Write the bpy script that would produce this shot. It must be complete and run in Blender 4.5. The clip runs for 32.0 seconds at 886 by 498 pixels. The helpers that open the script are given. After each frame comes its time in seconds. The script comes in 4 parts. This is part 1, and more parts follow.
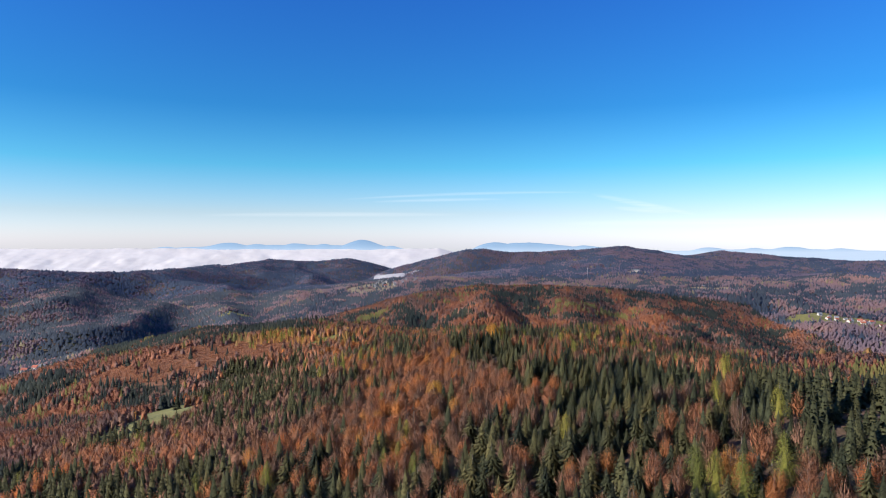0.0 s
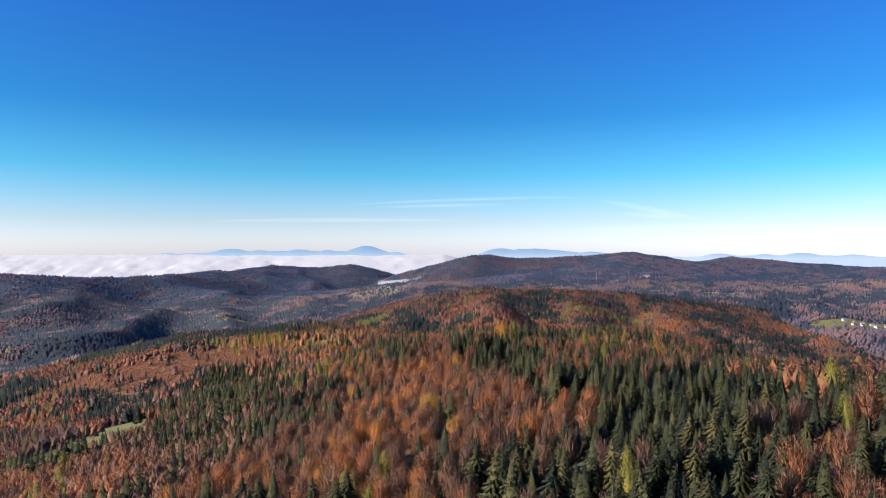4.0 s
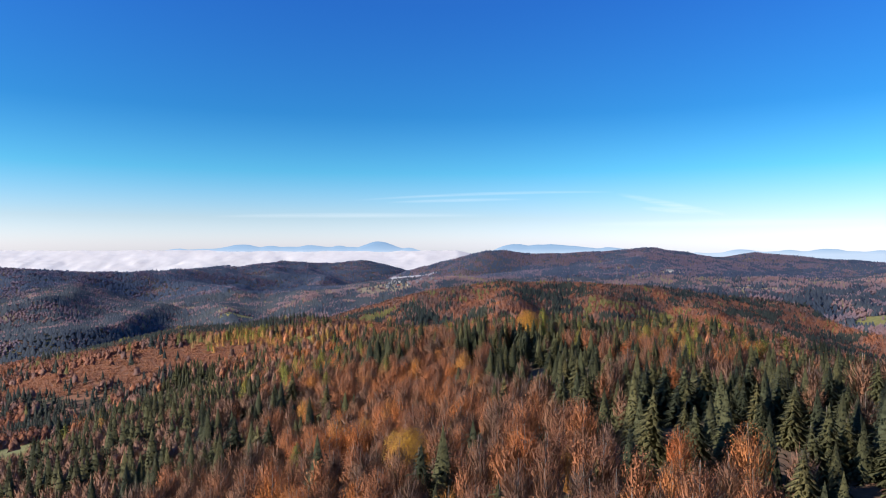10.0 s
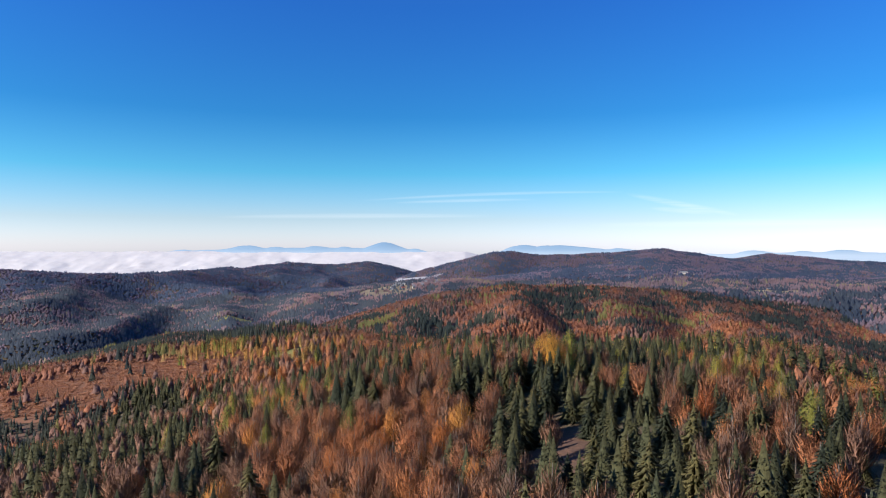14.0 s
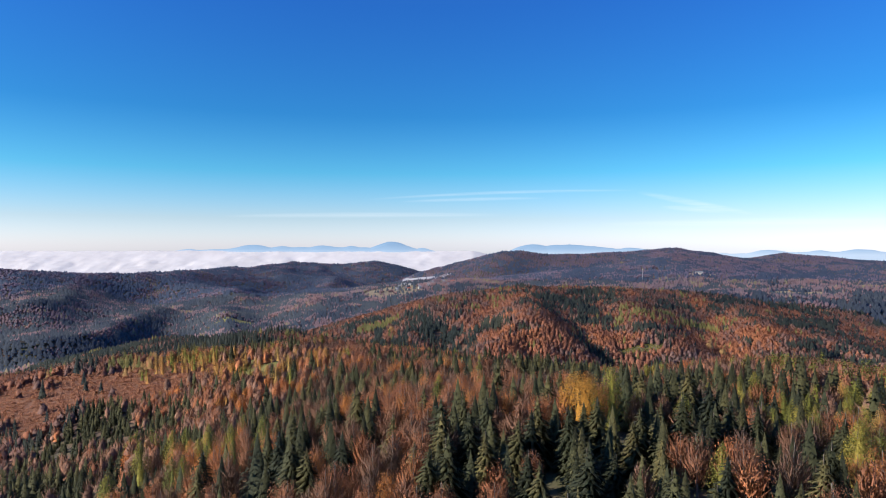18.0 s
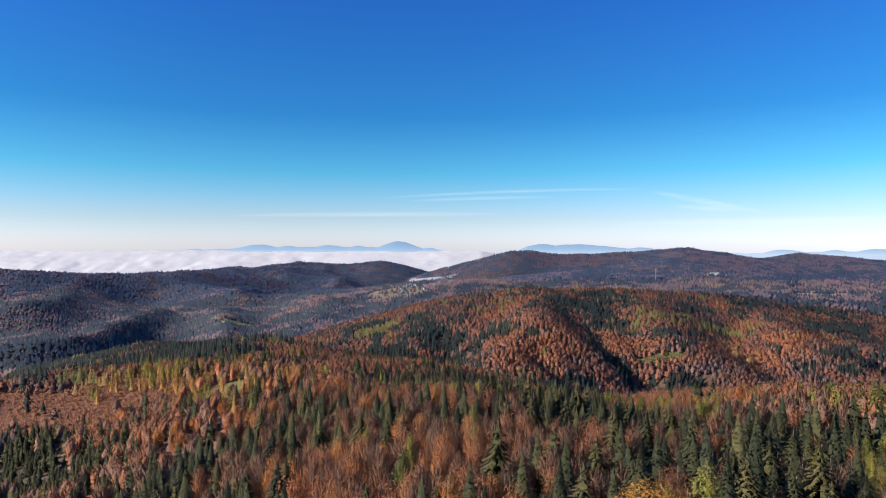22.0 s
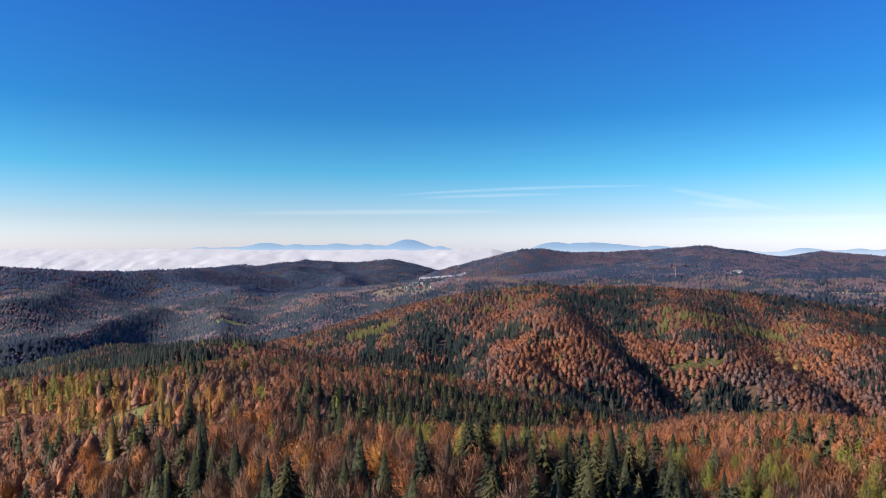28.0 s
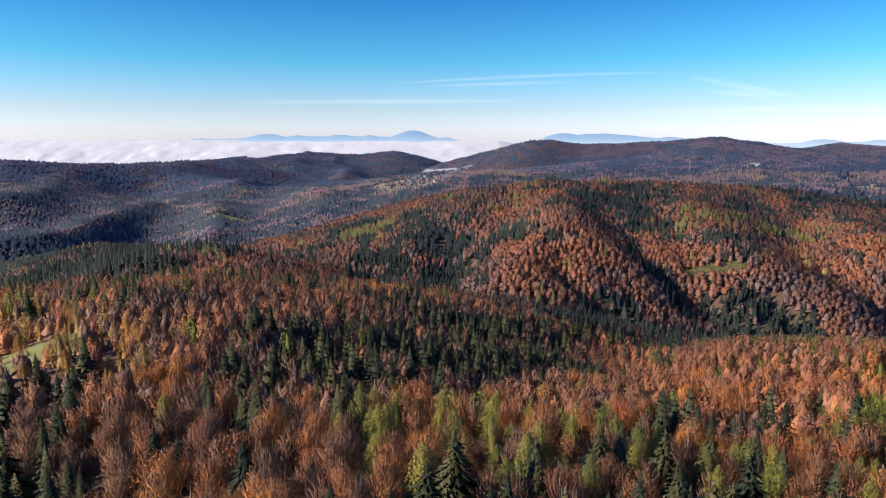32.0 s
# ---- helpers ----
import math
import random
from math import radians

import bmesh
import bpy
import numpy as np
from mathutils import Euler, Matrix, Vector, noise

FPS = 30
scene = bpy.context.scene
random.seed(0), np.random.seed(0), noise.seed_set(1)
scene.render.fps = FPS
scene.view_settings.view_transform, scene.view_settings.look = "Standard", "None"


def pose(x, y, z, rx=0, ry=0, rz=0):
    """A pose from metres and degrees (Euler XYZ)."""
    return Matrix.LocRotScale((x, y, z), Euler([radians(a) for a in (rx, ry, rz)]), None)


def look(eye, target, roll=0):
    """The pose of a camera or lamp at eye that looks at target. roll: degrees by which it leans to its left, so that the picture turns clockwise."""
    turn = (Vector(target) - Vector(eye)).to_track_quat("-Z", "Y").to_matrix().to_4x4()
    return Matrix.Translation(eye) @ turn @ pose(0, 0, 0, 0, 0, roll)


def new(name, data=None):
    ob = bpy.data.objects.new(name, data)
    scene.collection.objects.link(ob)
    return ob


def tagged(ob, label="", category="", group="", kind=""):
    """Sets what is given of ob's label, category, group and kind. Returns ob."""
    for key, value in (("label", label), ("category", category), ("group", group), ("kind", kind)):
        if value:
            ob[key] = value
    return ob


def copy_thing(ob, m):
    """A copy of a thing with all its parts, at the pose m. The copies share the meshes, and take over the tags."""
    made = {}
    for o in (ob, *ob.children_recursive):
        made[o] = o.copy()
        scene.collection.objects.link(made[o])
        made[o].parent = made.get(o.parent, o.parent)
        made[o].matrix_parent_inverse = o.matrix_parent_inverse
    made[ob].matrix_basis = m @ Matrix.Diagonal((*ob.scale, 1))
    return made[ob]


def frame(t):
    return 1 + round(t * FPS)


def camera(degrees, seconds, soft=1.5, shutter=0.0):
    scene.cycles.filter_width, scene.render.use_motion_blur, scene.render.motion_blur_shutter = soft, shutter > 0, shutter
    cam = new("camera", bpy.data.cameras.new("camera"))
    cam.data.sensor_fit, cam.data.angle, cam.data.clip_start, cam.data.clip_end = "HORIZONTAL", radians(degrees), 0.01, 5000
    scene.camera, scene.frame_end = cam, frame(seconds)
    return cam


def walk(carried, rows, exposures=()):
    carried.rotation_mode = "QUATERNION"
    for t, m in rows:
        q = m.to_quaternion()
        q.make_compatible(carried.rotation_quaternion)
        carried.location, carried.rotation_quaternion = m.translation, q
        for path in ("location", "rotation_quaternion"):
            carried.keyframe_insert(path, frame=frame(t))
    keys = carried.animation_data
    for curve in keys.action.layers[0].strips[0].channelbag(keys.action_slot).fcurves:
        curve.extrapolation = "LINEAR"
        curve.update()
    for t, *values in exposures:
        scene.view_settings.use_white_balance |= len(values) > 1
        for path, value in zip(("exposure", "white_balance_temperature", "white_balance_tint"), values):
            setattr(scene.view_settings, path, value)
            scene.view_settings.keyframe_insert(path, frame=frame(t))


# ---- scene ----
# ---------------- camera and its flight ----------------
cam = camera(70, 32.0, soft=1.0)
PATH = [
    (0, pose(-0.0, 0.0, 200.0, 89.22, 0, -0.06)),
    (1, pose(0.7, 16.3, 196.8, 89.56, 0, 0.04)),
    (2, pose(1.5, 32.6, 193.6, 89.80, 0, 0.13)),
    (3, pose(2.2, 48.9, 190.2, 89.94, 0, 0.22)),
    (4.5, pose(3.1, 73.4, 185.0, 89.91, 0, 0.53)),
    (6, pose(4.0, 98.0, 179.7, 89.86, 0, 0.84)),
    (7, pose(4.5, 114.2, 176.1, 89.75, 0, 1.09)),
    (8, pose(5.1, 130.5, 173.4, 89.62, 0, 1.33)),
    (9, pose(5.9, 147.0, 171.8, 89.64, 0, 1.51)),
    (10, pose(6.8, 163.7, 171.1, 89.72, 0, 1.72)),
    (11, pose(7.5, 180.4, 171.0, 89.74, 0, 1.95)),
    (12, pose(8.1, 197.0, 170.9, 89.75, 0, 2.12)),
    (13, pose(8.8, 213.7, 171.0, 89.78, 0, 2.26)),
    (14, pose(9.4, 230.4, 170.9, 89.81, 0, 2.39)),
    (15.5, pose(10.6, 255.1, 170.5, 89.82, 0, 2.67)),
    (17, pose(11.8, 279.5, 170.3, 89.81, 0, 2.98)),
    (18, pose(12.9, 295.3, 170.3, 89.76, 0, 3.19)),
    (19, pose(13.9, 310.9, 170.3, 89.74, 0, 3.38)),
    (20, pose(14.9, 326.4, 170.3, 89.72, 0, 3.59)),
    (21, pose(15.6, 341.8, 170.1, 89.73, 0, 3.78)),
    (22, pose(16.3, 357.4, 169.3, 89.75, 0, 3.96)),
    (23, pose(17.1, 373.0, 167.6, 89.73, 0, 4.21)),
    (24, pose(18.2, 388.5, 165.2, 89.66, 0, 4.41)),
    (25, pose(19.3, 404.0, 163.0, 89.62, 0, 4.58)),
    (26.5, pose(20.5, 427.5, 161.4, 89.66, 0, 4.81)),
    (28, pose(21.6, 451.0, 160.0, 89.71, 0, 5.04)),
    (29, pose(22.3, 466.5, 159.6, 89.73, 0, 5.22)),
    (30, pose(22.9, 482.0, 159.4, 89.73, 0, 5.35)),
    (31, pose(23.5, 497.3, 159.4, 89.73, 0, 5.46)),
    (31.3, pose(23.6, 501.9, 159.4, 89.70, 0, 5.49)),
    (31.5, pose(23.6, 504.7, 159.5, 88.82, 0, 5.51)),
    (31.6, pose(23.6, 506.2, 159.5, 87.63, 0, 5.53)),
    (31.7, pose(23.6, 507.6, 159.6, 86.05, 0, 5.55)),
    (31.8, pose(23.6, 509.1, 159.6, 84.07, 0, 5.58)),
    (32, pose(23.6, 512.0, 159.7, 79.97, 0, 5.63)),
]
walk(cam, PATH, [(0.0, 1.0), (17.0, 0.98), (21.0, 0.92), (29.0, 0.88), (31.0, 0.93), (32.0, 1.0)])

# ---------------- sky and sun ----------------
SUN_AZ, SUN_EL = 249.0, 26.0
world = bpy.data.worlds.new("sky")
scene.world = world
world.use_nodes = True
wn = world.node_tree
sky = wn.nodes.new("ShaderNodeTexSky")
sky.sky_type = "NISHITA"
sky.sun_disc = False
sky.sun_elevation, sky.sun_rotation = radians(SUN_EL), radians(SUN_AZ)
sky.altitude, sky.air_density, sky.dust_density, sky.ozone_density = 700, 1.0, 0.6, 3.0
# clear dry air: deep blue overhead, a pale band of haze low down
way = wn.nodes.new("ShaderNodeTexCoord")
split = wn.nodes.new("ShaderNodeSeparateXYZ")
wn.links.new(way.outputs["Generated"], split.inputs[0])
air = wn.nodes.new("ShaderNodeValToRGB")
AIR = [(0.0, (0.54, 0.555, 0.78)), (0.042, (0.395, 0.43, 0.54)), (0.114, (0.14, 0.39, 0.49)), (0.2, (0.066, 0.285, 0.46)), (0.354, (0.066, 0.255, 0.54)), (0.8, (0.24, 0.42, 0.72))]
while len(air.color_ramp.elements) < len(AIR):
    air.color_ramp.elements.new(0.5)
for e, (p, c) in zip(air.color_ramp.elements, AIR):
    e.position, e.color = p, (*c, 1)
wn.links.new(split.outputs["Z"], air.inputs[0])
tinted = wn.nodes.new("ShaderNodeMix")
tinted.data_type, tinted.blend_type = "RGBA", "MULTIPLY"
tinted.inputs[0].default_value = 1.0
wn.links.new(sky.outputs[0], tinted.inputs[6])
wn.links.new(air.outputs[0], tinted.inputs[7])
back = wn.nodes["Background"]
back.inputs["Strength"].default_value = 0.165
wn.links.new(tinted.outputs[2], back.inputs["Color"])
sun = new("sun", bpy.data.lights.new("sun", "SUN"))
sun.data.energy, sun.data.angle, sun.data.color = 4.7, radians(0.5), (1.0, 0.91, 0.79)
az, el = radians(SUN_AZ), radians(SUN_EL)
to_sun = Vector((math.sin(az) * math.cos(el), math.cos(az) * math.cos(el), math.sin(el)))
sun.matrix_world = look(to_sun * 300, (0, 0, 0))

# ---------------- materials ----------------


def material(name):
    m = bpy.data.materials.new(name)
    m.use_nodes = True
    return m, m.node_tree, m.node_tree.nodes["Principled BSDF"]


def node(nt, kind, **inputs):
    n = nt.nodes.new(kind)
    for k, v in inputs.items():
        n.inputs[k.replace("_", " ")].default_value = v
    return n


def ramp(nt, fac, stops):
    r = nt.nodes.new("ShaderNodeValToRGB")
    els = r.color_ramp.elements
    while len(els) < len(stops):
        els.new(0.5)
    for e, (p, c) in zip(els, stops):
        e.position, e.color = p, (*c, 1)
    nt.links.new(fac, r.inputs[0])
    return r.outputs[0]


def maths(nt, op, a, b):
    n = nt.nodes.new("ShaderNodeMath")
    n.operation = op
    for i, v in enumerate((a, b)):
        if isinstance(v, (int, float)):
            n.inputs[i].default_value = v
        else:
            nt.links.new(v, n.inputs[i])
    return n.outputs[0]


def mixed(nt, fac, a, b, how="MIX"):
    n = nt.nodes.new("ShaderNodeMix")
    n.data_type, n.blend_type = "RGBA", how
    for sock, v in ((n.inputs[0], fac), (n.inputs[6], a), (n.inputs[7], b)):
        if isinstance(v, (int, float)):
            sock.default_value = v
        elif isinstance(v, tuple):
            sock.default_value = (*v, 1)
        else:
            nt.links.new(v, sock)
    return n.outputs[2]


def leaf_material(name, stops, through_light=0.3, spread=0.36, blotch=1.3):
    """Foliage: one tint a tree (object or stored tint) and a lighter or darker tone a leaf."""
    m, nt, bsdf = material(name)
    info = nt.nodes.new("ShaderNodeObjectInfo")
    attr = nt.nodes.new("ShaderNodeAttribute")
    attr.attribute_name = "tint"
    # joined woods store 1 + tint; single trees have no stored tint and take the object's random number
    stored = maths(nt, "GREATER_THAN", attr.outputs["Fac"], 0.5)
    tree = maths(nt, "ADD", maths(nt, "MULTIPLY", stored, maths(nt, "SUBTRACT", attr.outputs["Fac"], 1.0)),
                 maths(nt, "MULTIPLY", maths(nt, "SUBTRACT", 1.0, stored), info.outputs["Random"]))
    geo = nt.nodes.new("ShaderNodeNewGeometry")
    tone = maths(nt, "ADD", maths(nt, "MULTIPLY", geo.outputs["Random Per Island"], spread), 1 - spread / 2)
    clump = node(nt, "ShaderNodeTexNoise", Scale=1.5, Detail=4.0, Roughness=0.75)
    nt.links.new(geo.outputs["Position"], clump.inputs["Vector"])
    tone = maths(nt, "MULTIPLY", tone, maths(nt, "MAXIMUM", 0.2, maths(nt, "ADD", 1 - blotch / 2, maths(nt, "MULTIPLY", clump.outputs[0], blotch))))
    bump = node(nt, "ShaderNodeBump", Strength=0.5, Distance=0.6)
    nt.links.new(clump.outputs[0], bump.inputs["Height"])
    nt.links.new(bump.outputs[0], bsdf.inputs["Normal"])
    colour = ramp(nt, tree, stops)
    grey = nt.nodes.new("ShaderNodeCombineXYZ")
    for i in range(3):
        nt.links.new(tone, grey.inputs[i])
    colour = mixed(nt, 1.0, colour, grey.outputs[0], "MULTIPLY")
    nt.links.new(colour, bsdf.inputs["Base Color"])
    bsdf.inputs["Roughness"].default_value = 0.75
    bsdf.inputs["Specular IOR Level"].default_value = 0.15
    tr = nt.nodes.new("ShaderNodeBsdfTranslucent")
    nt.links.new(colour, tr.inputs["Color"])
    mix = nt.nodes.new("ShaderNodeMixShader")
    mix.inputs[0].default_value = through_light
    nt.links.new(bsdf.outputs[0], mix.inputs[1])
    nt.links.new(tr.outputs[0], mix.inputs[2])
    nt.links.new(mix.outputs[0], nt.nodes["Material Output"].inputs[0])
    return m


def rough_material(name, low, high, scale, rough=0.9, bump=0.3, detail=6.0):
    m, nt, bsdf = material(name)
    co = nt.nodes.new("ShaderNodeTexCoord")
    n1 = node(nt, "ShaderNodeTexNoise", Scale=scale, Detail=detail, Roughness=0.65)
    n2 = node(nt, "ShaderNodeTexNoise", Scale=scale * 7, Detail=3.0)
    for n in (n1, n2):
        nt.links.new(co.outputs["Object"], n.inputs["Vector"])
    fac = maths(nt, "ADD", maths(nt, "MULTIPLY", n1.outputs[0], 0.7), maths(nt, "MULTIPLY", n2.outputs[0], 0.3))
    nt.links.new(ramp(nt, fac, [(0.35, low), (0.65, high)]), bsdf.inputs["Base Color"])
    bsdf.inputs["Roughness"].default_value = rough
    b = node(nt, "ShaderNodeBump", Strength=bump, Distance=0.05)
    nt.links.new(n2.outputs[0], b.inputs["Height"])
    nt.links.new(b.outputs[0], bsdf.inputs["Normal"])
    return m


M_SPRUCE = leaf_material("spruce needles", [(0, (0.026, 0.032, 0.021)), (0.35, (0.044, 0.048, 0.024)), (0.7, (0.077, 0.072, 0.031)), (1, (0.115, 0.098, 0.040))], 0.08, 0.4, 2.2)
M_BARE = leaf_material("bare twigs", [(0, (0.155, 0.098, 0.075)), (0.5, (0.223, 0.121, 0.082)), (1, (0.290, 0.144, 0.087))], 0.1, 0.4)
M_RUSSET = leaf_material("russet leaves", [(0, (0.224, 0.104, 0.064)), (0.5, (0.333, 0.137, 0.069)), (0.85, (0.427, 0.161, 0.067)), (1, (0.479, 0.196, 0.062))], 0.12, 0.36)
M_ORANGE = leaf_material("orange leaves", [(0, (0.40, 0.125, 0.05)), (0.6, (0.46, 0.165, 0.05)), (1, (0.47, 0.22, 0.06))], 0.15, 0.5)
M_BRACKEN = leaf_material("bracken", [(0, (0.25, 0.105, 0.06)), (0.6, (0.31, 0.13, 0.065)), (1, (0.34, 0.16, 0.08))], 0.1, 0.3, 0.8)
M_GOLD = leaf_material("golden needles", [(0, (0.36, 0.165, 0.045)), (0.5, (0.38, 0.20, 0.058)), (1, (0.29, 0.19, 0.06))], 0.15, 0.45, 1.6)
M_GREEN = leaf_material("yellow green needles", [(0, (0.096, 0.105, 0.028)), (0.5, (0.163, 0.158, 0.033)), (1, (0.262, 0.213, 0.043))], 0.12, 0.5, 1.8)
M_BARK = rough_material("grey bark", (0.08, 0.066, 0.055), (0.26, 0.225, 0.2), 1.5)
# darker, bluer copy of M_SPRUCE: shade and distance put into the colour
M_HILL_SPRUCE = leaf_material("spruce needles of the hill, shade in the colour", [(0, (0.017, 0.025, 0.025)), (0.5, (0.029, 0.036, 0.030)), (1, (0.056, 0.056, 0.036))], 0.08, 0.3, 1.8)
# hill beeches: copies greyed towards mauve, with distance haze in the colour
M_HILL_BARE = leaf_material("haze-mauve twigs of the hill beeches", [(0, (0.139, 0.089, 0.080)), (0.5, (0.199, 0.110, 0.088)), (1, (0.259, 0.133, 0.093))], 0.12, 0.3, 1.2)
M_HILL_RUSSET = leaf_material("hazed copper leaves of the hill beeches", [(0, (0.172, 0.084, 0.059)), (0.5, (0.256, 0.105, 0.063)), (0.85, (0.335, 0.130, 0.062)), (1, (0.394, 0.160, 0.057))], 0.12, 0.3, 1.2)
M_HILL_GREEN = leaf_material("olive needles of the hill pines", [(0, (0.094, 0.094, 0.036)), (0.5, (0.144, 0.130, 0.045)), (1, (0.213, 0.168, 0.054))], 0.15)
M_HILL_GOLD = leaf_material("tawny needles of the hill larches", [(0, (0.28, 0.15, 0.06)), (1, (0.31, 0.2, 0.08))], 0.15)
# far woods: the blue haze of distance is put into the leaf colours
M_FAR_SPRUCE = leaf_material("distant spruce needles with haze tint", [(0, (0.034, 0.047, 0.070)), (0.5, (0.050, 0.062, 0.078)), (1, (0.074, 0.082, 0.086))], 0.08, 0.18, 0.7)
M_FAR_BEECH = leaf_material("distant beech crowns with haze tint", [(0, (0.135, 0.105, 0.128)), (0.5, (0.185, 0.122, 0.132)), (0.85, (0.235, 0.138, 0.13)), (1, (0.27, 0.16, 0.13))], 0.1, 0.18, 0.7)
M_FAR_LARCH = leaf_material("distant larch crowns with haze tint", [(0, (0.15, 0.14, 0.09)), (1, (0.24, 0.19, 0.11))], 0.1)
# farthest woods: the same painted haze, bluer still
M_HAZED_SPRUCE = leaf_material("haze-blue spruce of the far hills", [(0, (0.034, 0.050, 0.088)), (1, (0.055, 0.072, 0.104))], 0.08, 0.18, 0.7)
M_HAZED_BEECH = leaf_material("haze-mauve beech of the far hills", [(0, (0.105, 0.094, 0.138)), (0.5, (0.138, 0.105, 0.142)), (1, (0.178, 0.120, 0.138))], 0.1, 0.18, 0.7)
M_MAPLE = leaf_material("yellow maple leaves", [(0, (0.40, 0.19, 0.035)), (1, (0.48, 0.26, 0.045))], 0.2)
M_GRASS = rough_material("autumn grass", (0.085, 0.09, 0.02), (0.19, 0.165, 0.04), 0.12)
M_MIST = rough_material("thin mist", (0.27, 0.27, 0.29), (0.38, 0.37, 0.38), 0.012, 1.0, 0.0)
M_DRY = rough_material("dry pasture", (0.14, 0.11, 0.065), (0.24, 0.19, 0.115), 0.05)
M_FELLED = rough_material("felled slope of brash and grass", (0.06, 0.052, 0.032), (0.145, 0.118, 0.066), 0.2)
M_FOG = rough_material("fog", (0.42, 0.405, 0.41), (0.50, 0.485, 0.485), 0.004, 1.0, 0.0)

# ---------------- the lie of the land ----------------


def value_noise(x, y, size, seed=0):
    """Smooth noise in 0..1 on arrays, with cells of that many metres."""
    x, y = np.asarray(x, float) / size + 31.7 * seed, np.asarray(y, float) / size - 17.3 * seed
    xi, yi = np.floor(x), np.floor(y)
    u, v = x - xi, y - yi
    u, v = u * u * (3 - 2 * u), v * v * (3 - 2 * v)

    def h(i, j):
        s = np.sin(i * 127.1 + j * 311.7 + seed * 74.7) * 43758.5453
        return s - np.floor(s)
    return (h(xi, yi) * (1 - u) + h(xi + 1, yi) * u) * (1 - v) + (h(xi, yi + 1) * (1 - u) + h(xi + 1, yi + 1) * u) * v


# each ridge: crest points (x, y, height), fall per metre to the sides, how much the fall steepens
NEAR_RIDGES = [
    ([(45, -700, 148), (50, 0, 146), (52, 150, 136), (66, 270, 132), (66, 340, 128), (36, 420, 126)], 0.19, 0.00025),
    ([(70, 60, 143), (108, 180, 148), (104, 270, 138), (96, 340, 128)], 0.2, 0.0004),
    ([(66, 340, 125), (100, 430, 124), (130, 520, 117), (150, 595, 106), (165, 700, 80), (178, 790, 52)], 0.14, 0.0011),
    ([(120, 855, 31), (185, 860, 36), (300, 865, 38), (460, 880, 38), (620, 900, 30)], 0.55, 0.0),
    ([(66, 270, 126), (125, 300, 125), (135, 380, 117)], 0.19, 0.0),
    ([(36, 420, 125), (18, 555, 111), (-50, 640, 97), (-100, 730, 93), (-48, 805, 75), (10, 865, 53), (58, 905, 16)], 0.2, 0.0004),
    ([(-100, 730, 92), (-125, 810, 81), (-150, 900, 73), (-190, 922, 77), (-330, 1050, 52), (-440, 1180, 32), (-700, 1300, -25)], 0.24, 0.0005),
    ([(-100, 730, 90), (-260, 765, 75), (-420, 815, 45)], 0.2, 0.0004),
]
MID_RIDGES = [
    ([(-420, 1180, -30), (-150, 1270, 50), (0, 1330, 88), (90, 1350, 97), (250, 1450, 90), (500, 1550, 72), (900, 1650, 50)], 0.22, 0.0002),
    ([(90, 1350, 96), (85, 1150, 76), (45, 1050, 54), (60, 970, 2)], 0.36, 0.0004),
    ([(250, 1440, 82), (240, 1280, 76), (245, 1120, 50), (250, 1000, -4)], 0.36, 0.0004),
    ([(500, 1550, 68), (430, 1250, 52), (400, 1060, 8)], 0.22, 0.0002),
    ([(900, 1650, 48), (800, 1300, 20)], 0.15, 0.0),
]
FAR_RIDGES = [
    ([(-360, 2290, -10), (-220, 2350, 40), (-110, 2400, 58), (100, 2450, 58), (500, 2500, 62), (776, 2539, 76), (1300, 2500, 60)], 0.14, 0.0),
    ([(500, 2050, 45), (800, 1960, 55), (1200, 2050, 60), (1500, 2100, 96), (2200, 2200, 122)], 0.15, 0.0),
    ([(520, 3200, 66), (800, 3200, 84), (1150, 3150, 58), (1500, 3100, 30), (2400, 3000, 35)], 0.12, 0.0),
    ([(-400, 4100, -30), (-300, 4100, 6), (-203, 4100, 42), (-90, 4110, 70), (0, 4120, 93), (90, 4150, 118), (170, 4150, 138), (300, 4180, 132), (410, 4190, 118), (570, 4203, 116)], 0.33, 0.0),
    ([(570, 4203, 114), (900, 4240, 132), (1068, 4264, 145), (1246, 4310, 153), (1334, 4295, 138), (1434, 4300, 110), (1560, 4290, 84), (1713, 4270, 62), (2116, 4126, 56), (3400, 3900, 70)], 0.2, 0.0),
    ([(1560, 4560, 70), (1790, 4540, 100), (1973, 4520, 124), (2200, 4480, 104), (2500, 4440, 74), (2900, 4400, 50)], 0.22, 0.0),
    ([(1000, 3800, 95), (1246, 4300, 148)], 0.16, 0.0),
    ([(-3300, 2300, 118), (-2300, 2350, 104), (-1660, 2450, 86), (-1380, 2750, 52), (-1265, 3230, 54), (-1250, 3530, 48), (-1175, 4300, 64)], 0.22, 0.0),
    ([(-1175, 4300, 64), (-950, 4350, 50), (-800, 4370, 52), (-660, 4400, 67), (-560, 4410, 42), (-460, 4400, -6), (-395, 4350, -34)], 0.26, 0.0),
    ([(-1275, 2850, 45), (-900, 2500, 0), (-600, 2250, -42)], 0.2, 0.0),
    ([(-1660, 2450, 74), (-1250, 2000, 22), (-900, 1600, -30)], 0.2, 0.0),
    ([(-1250, 3500, 56), (-800, 3400, 10), (-480, 3100, -40)], 0.2, 0.0),
    ([(-2300, 2350, 88), (-2000, 1500, 40), (-1500, 1000, -20)], 0.2, 0.0),
]
VALLEY = -62.0
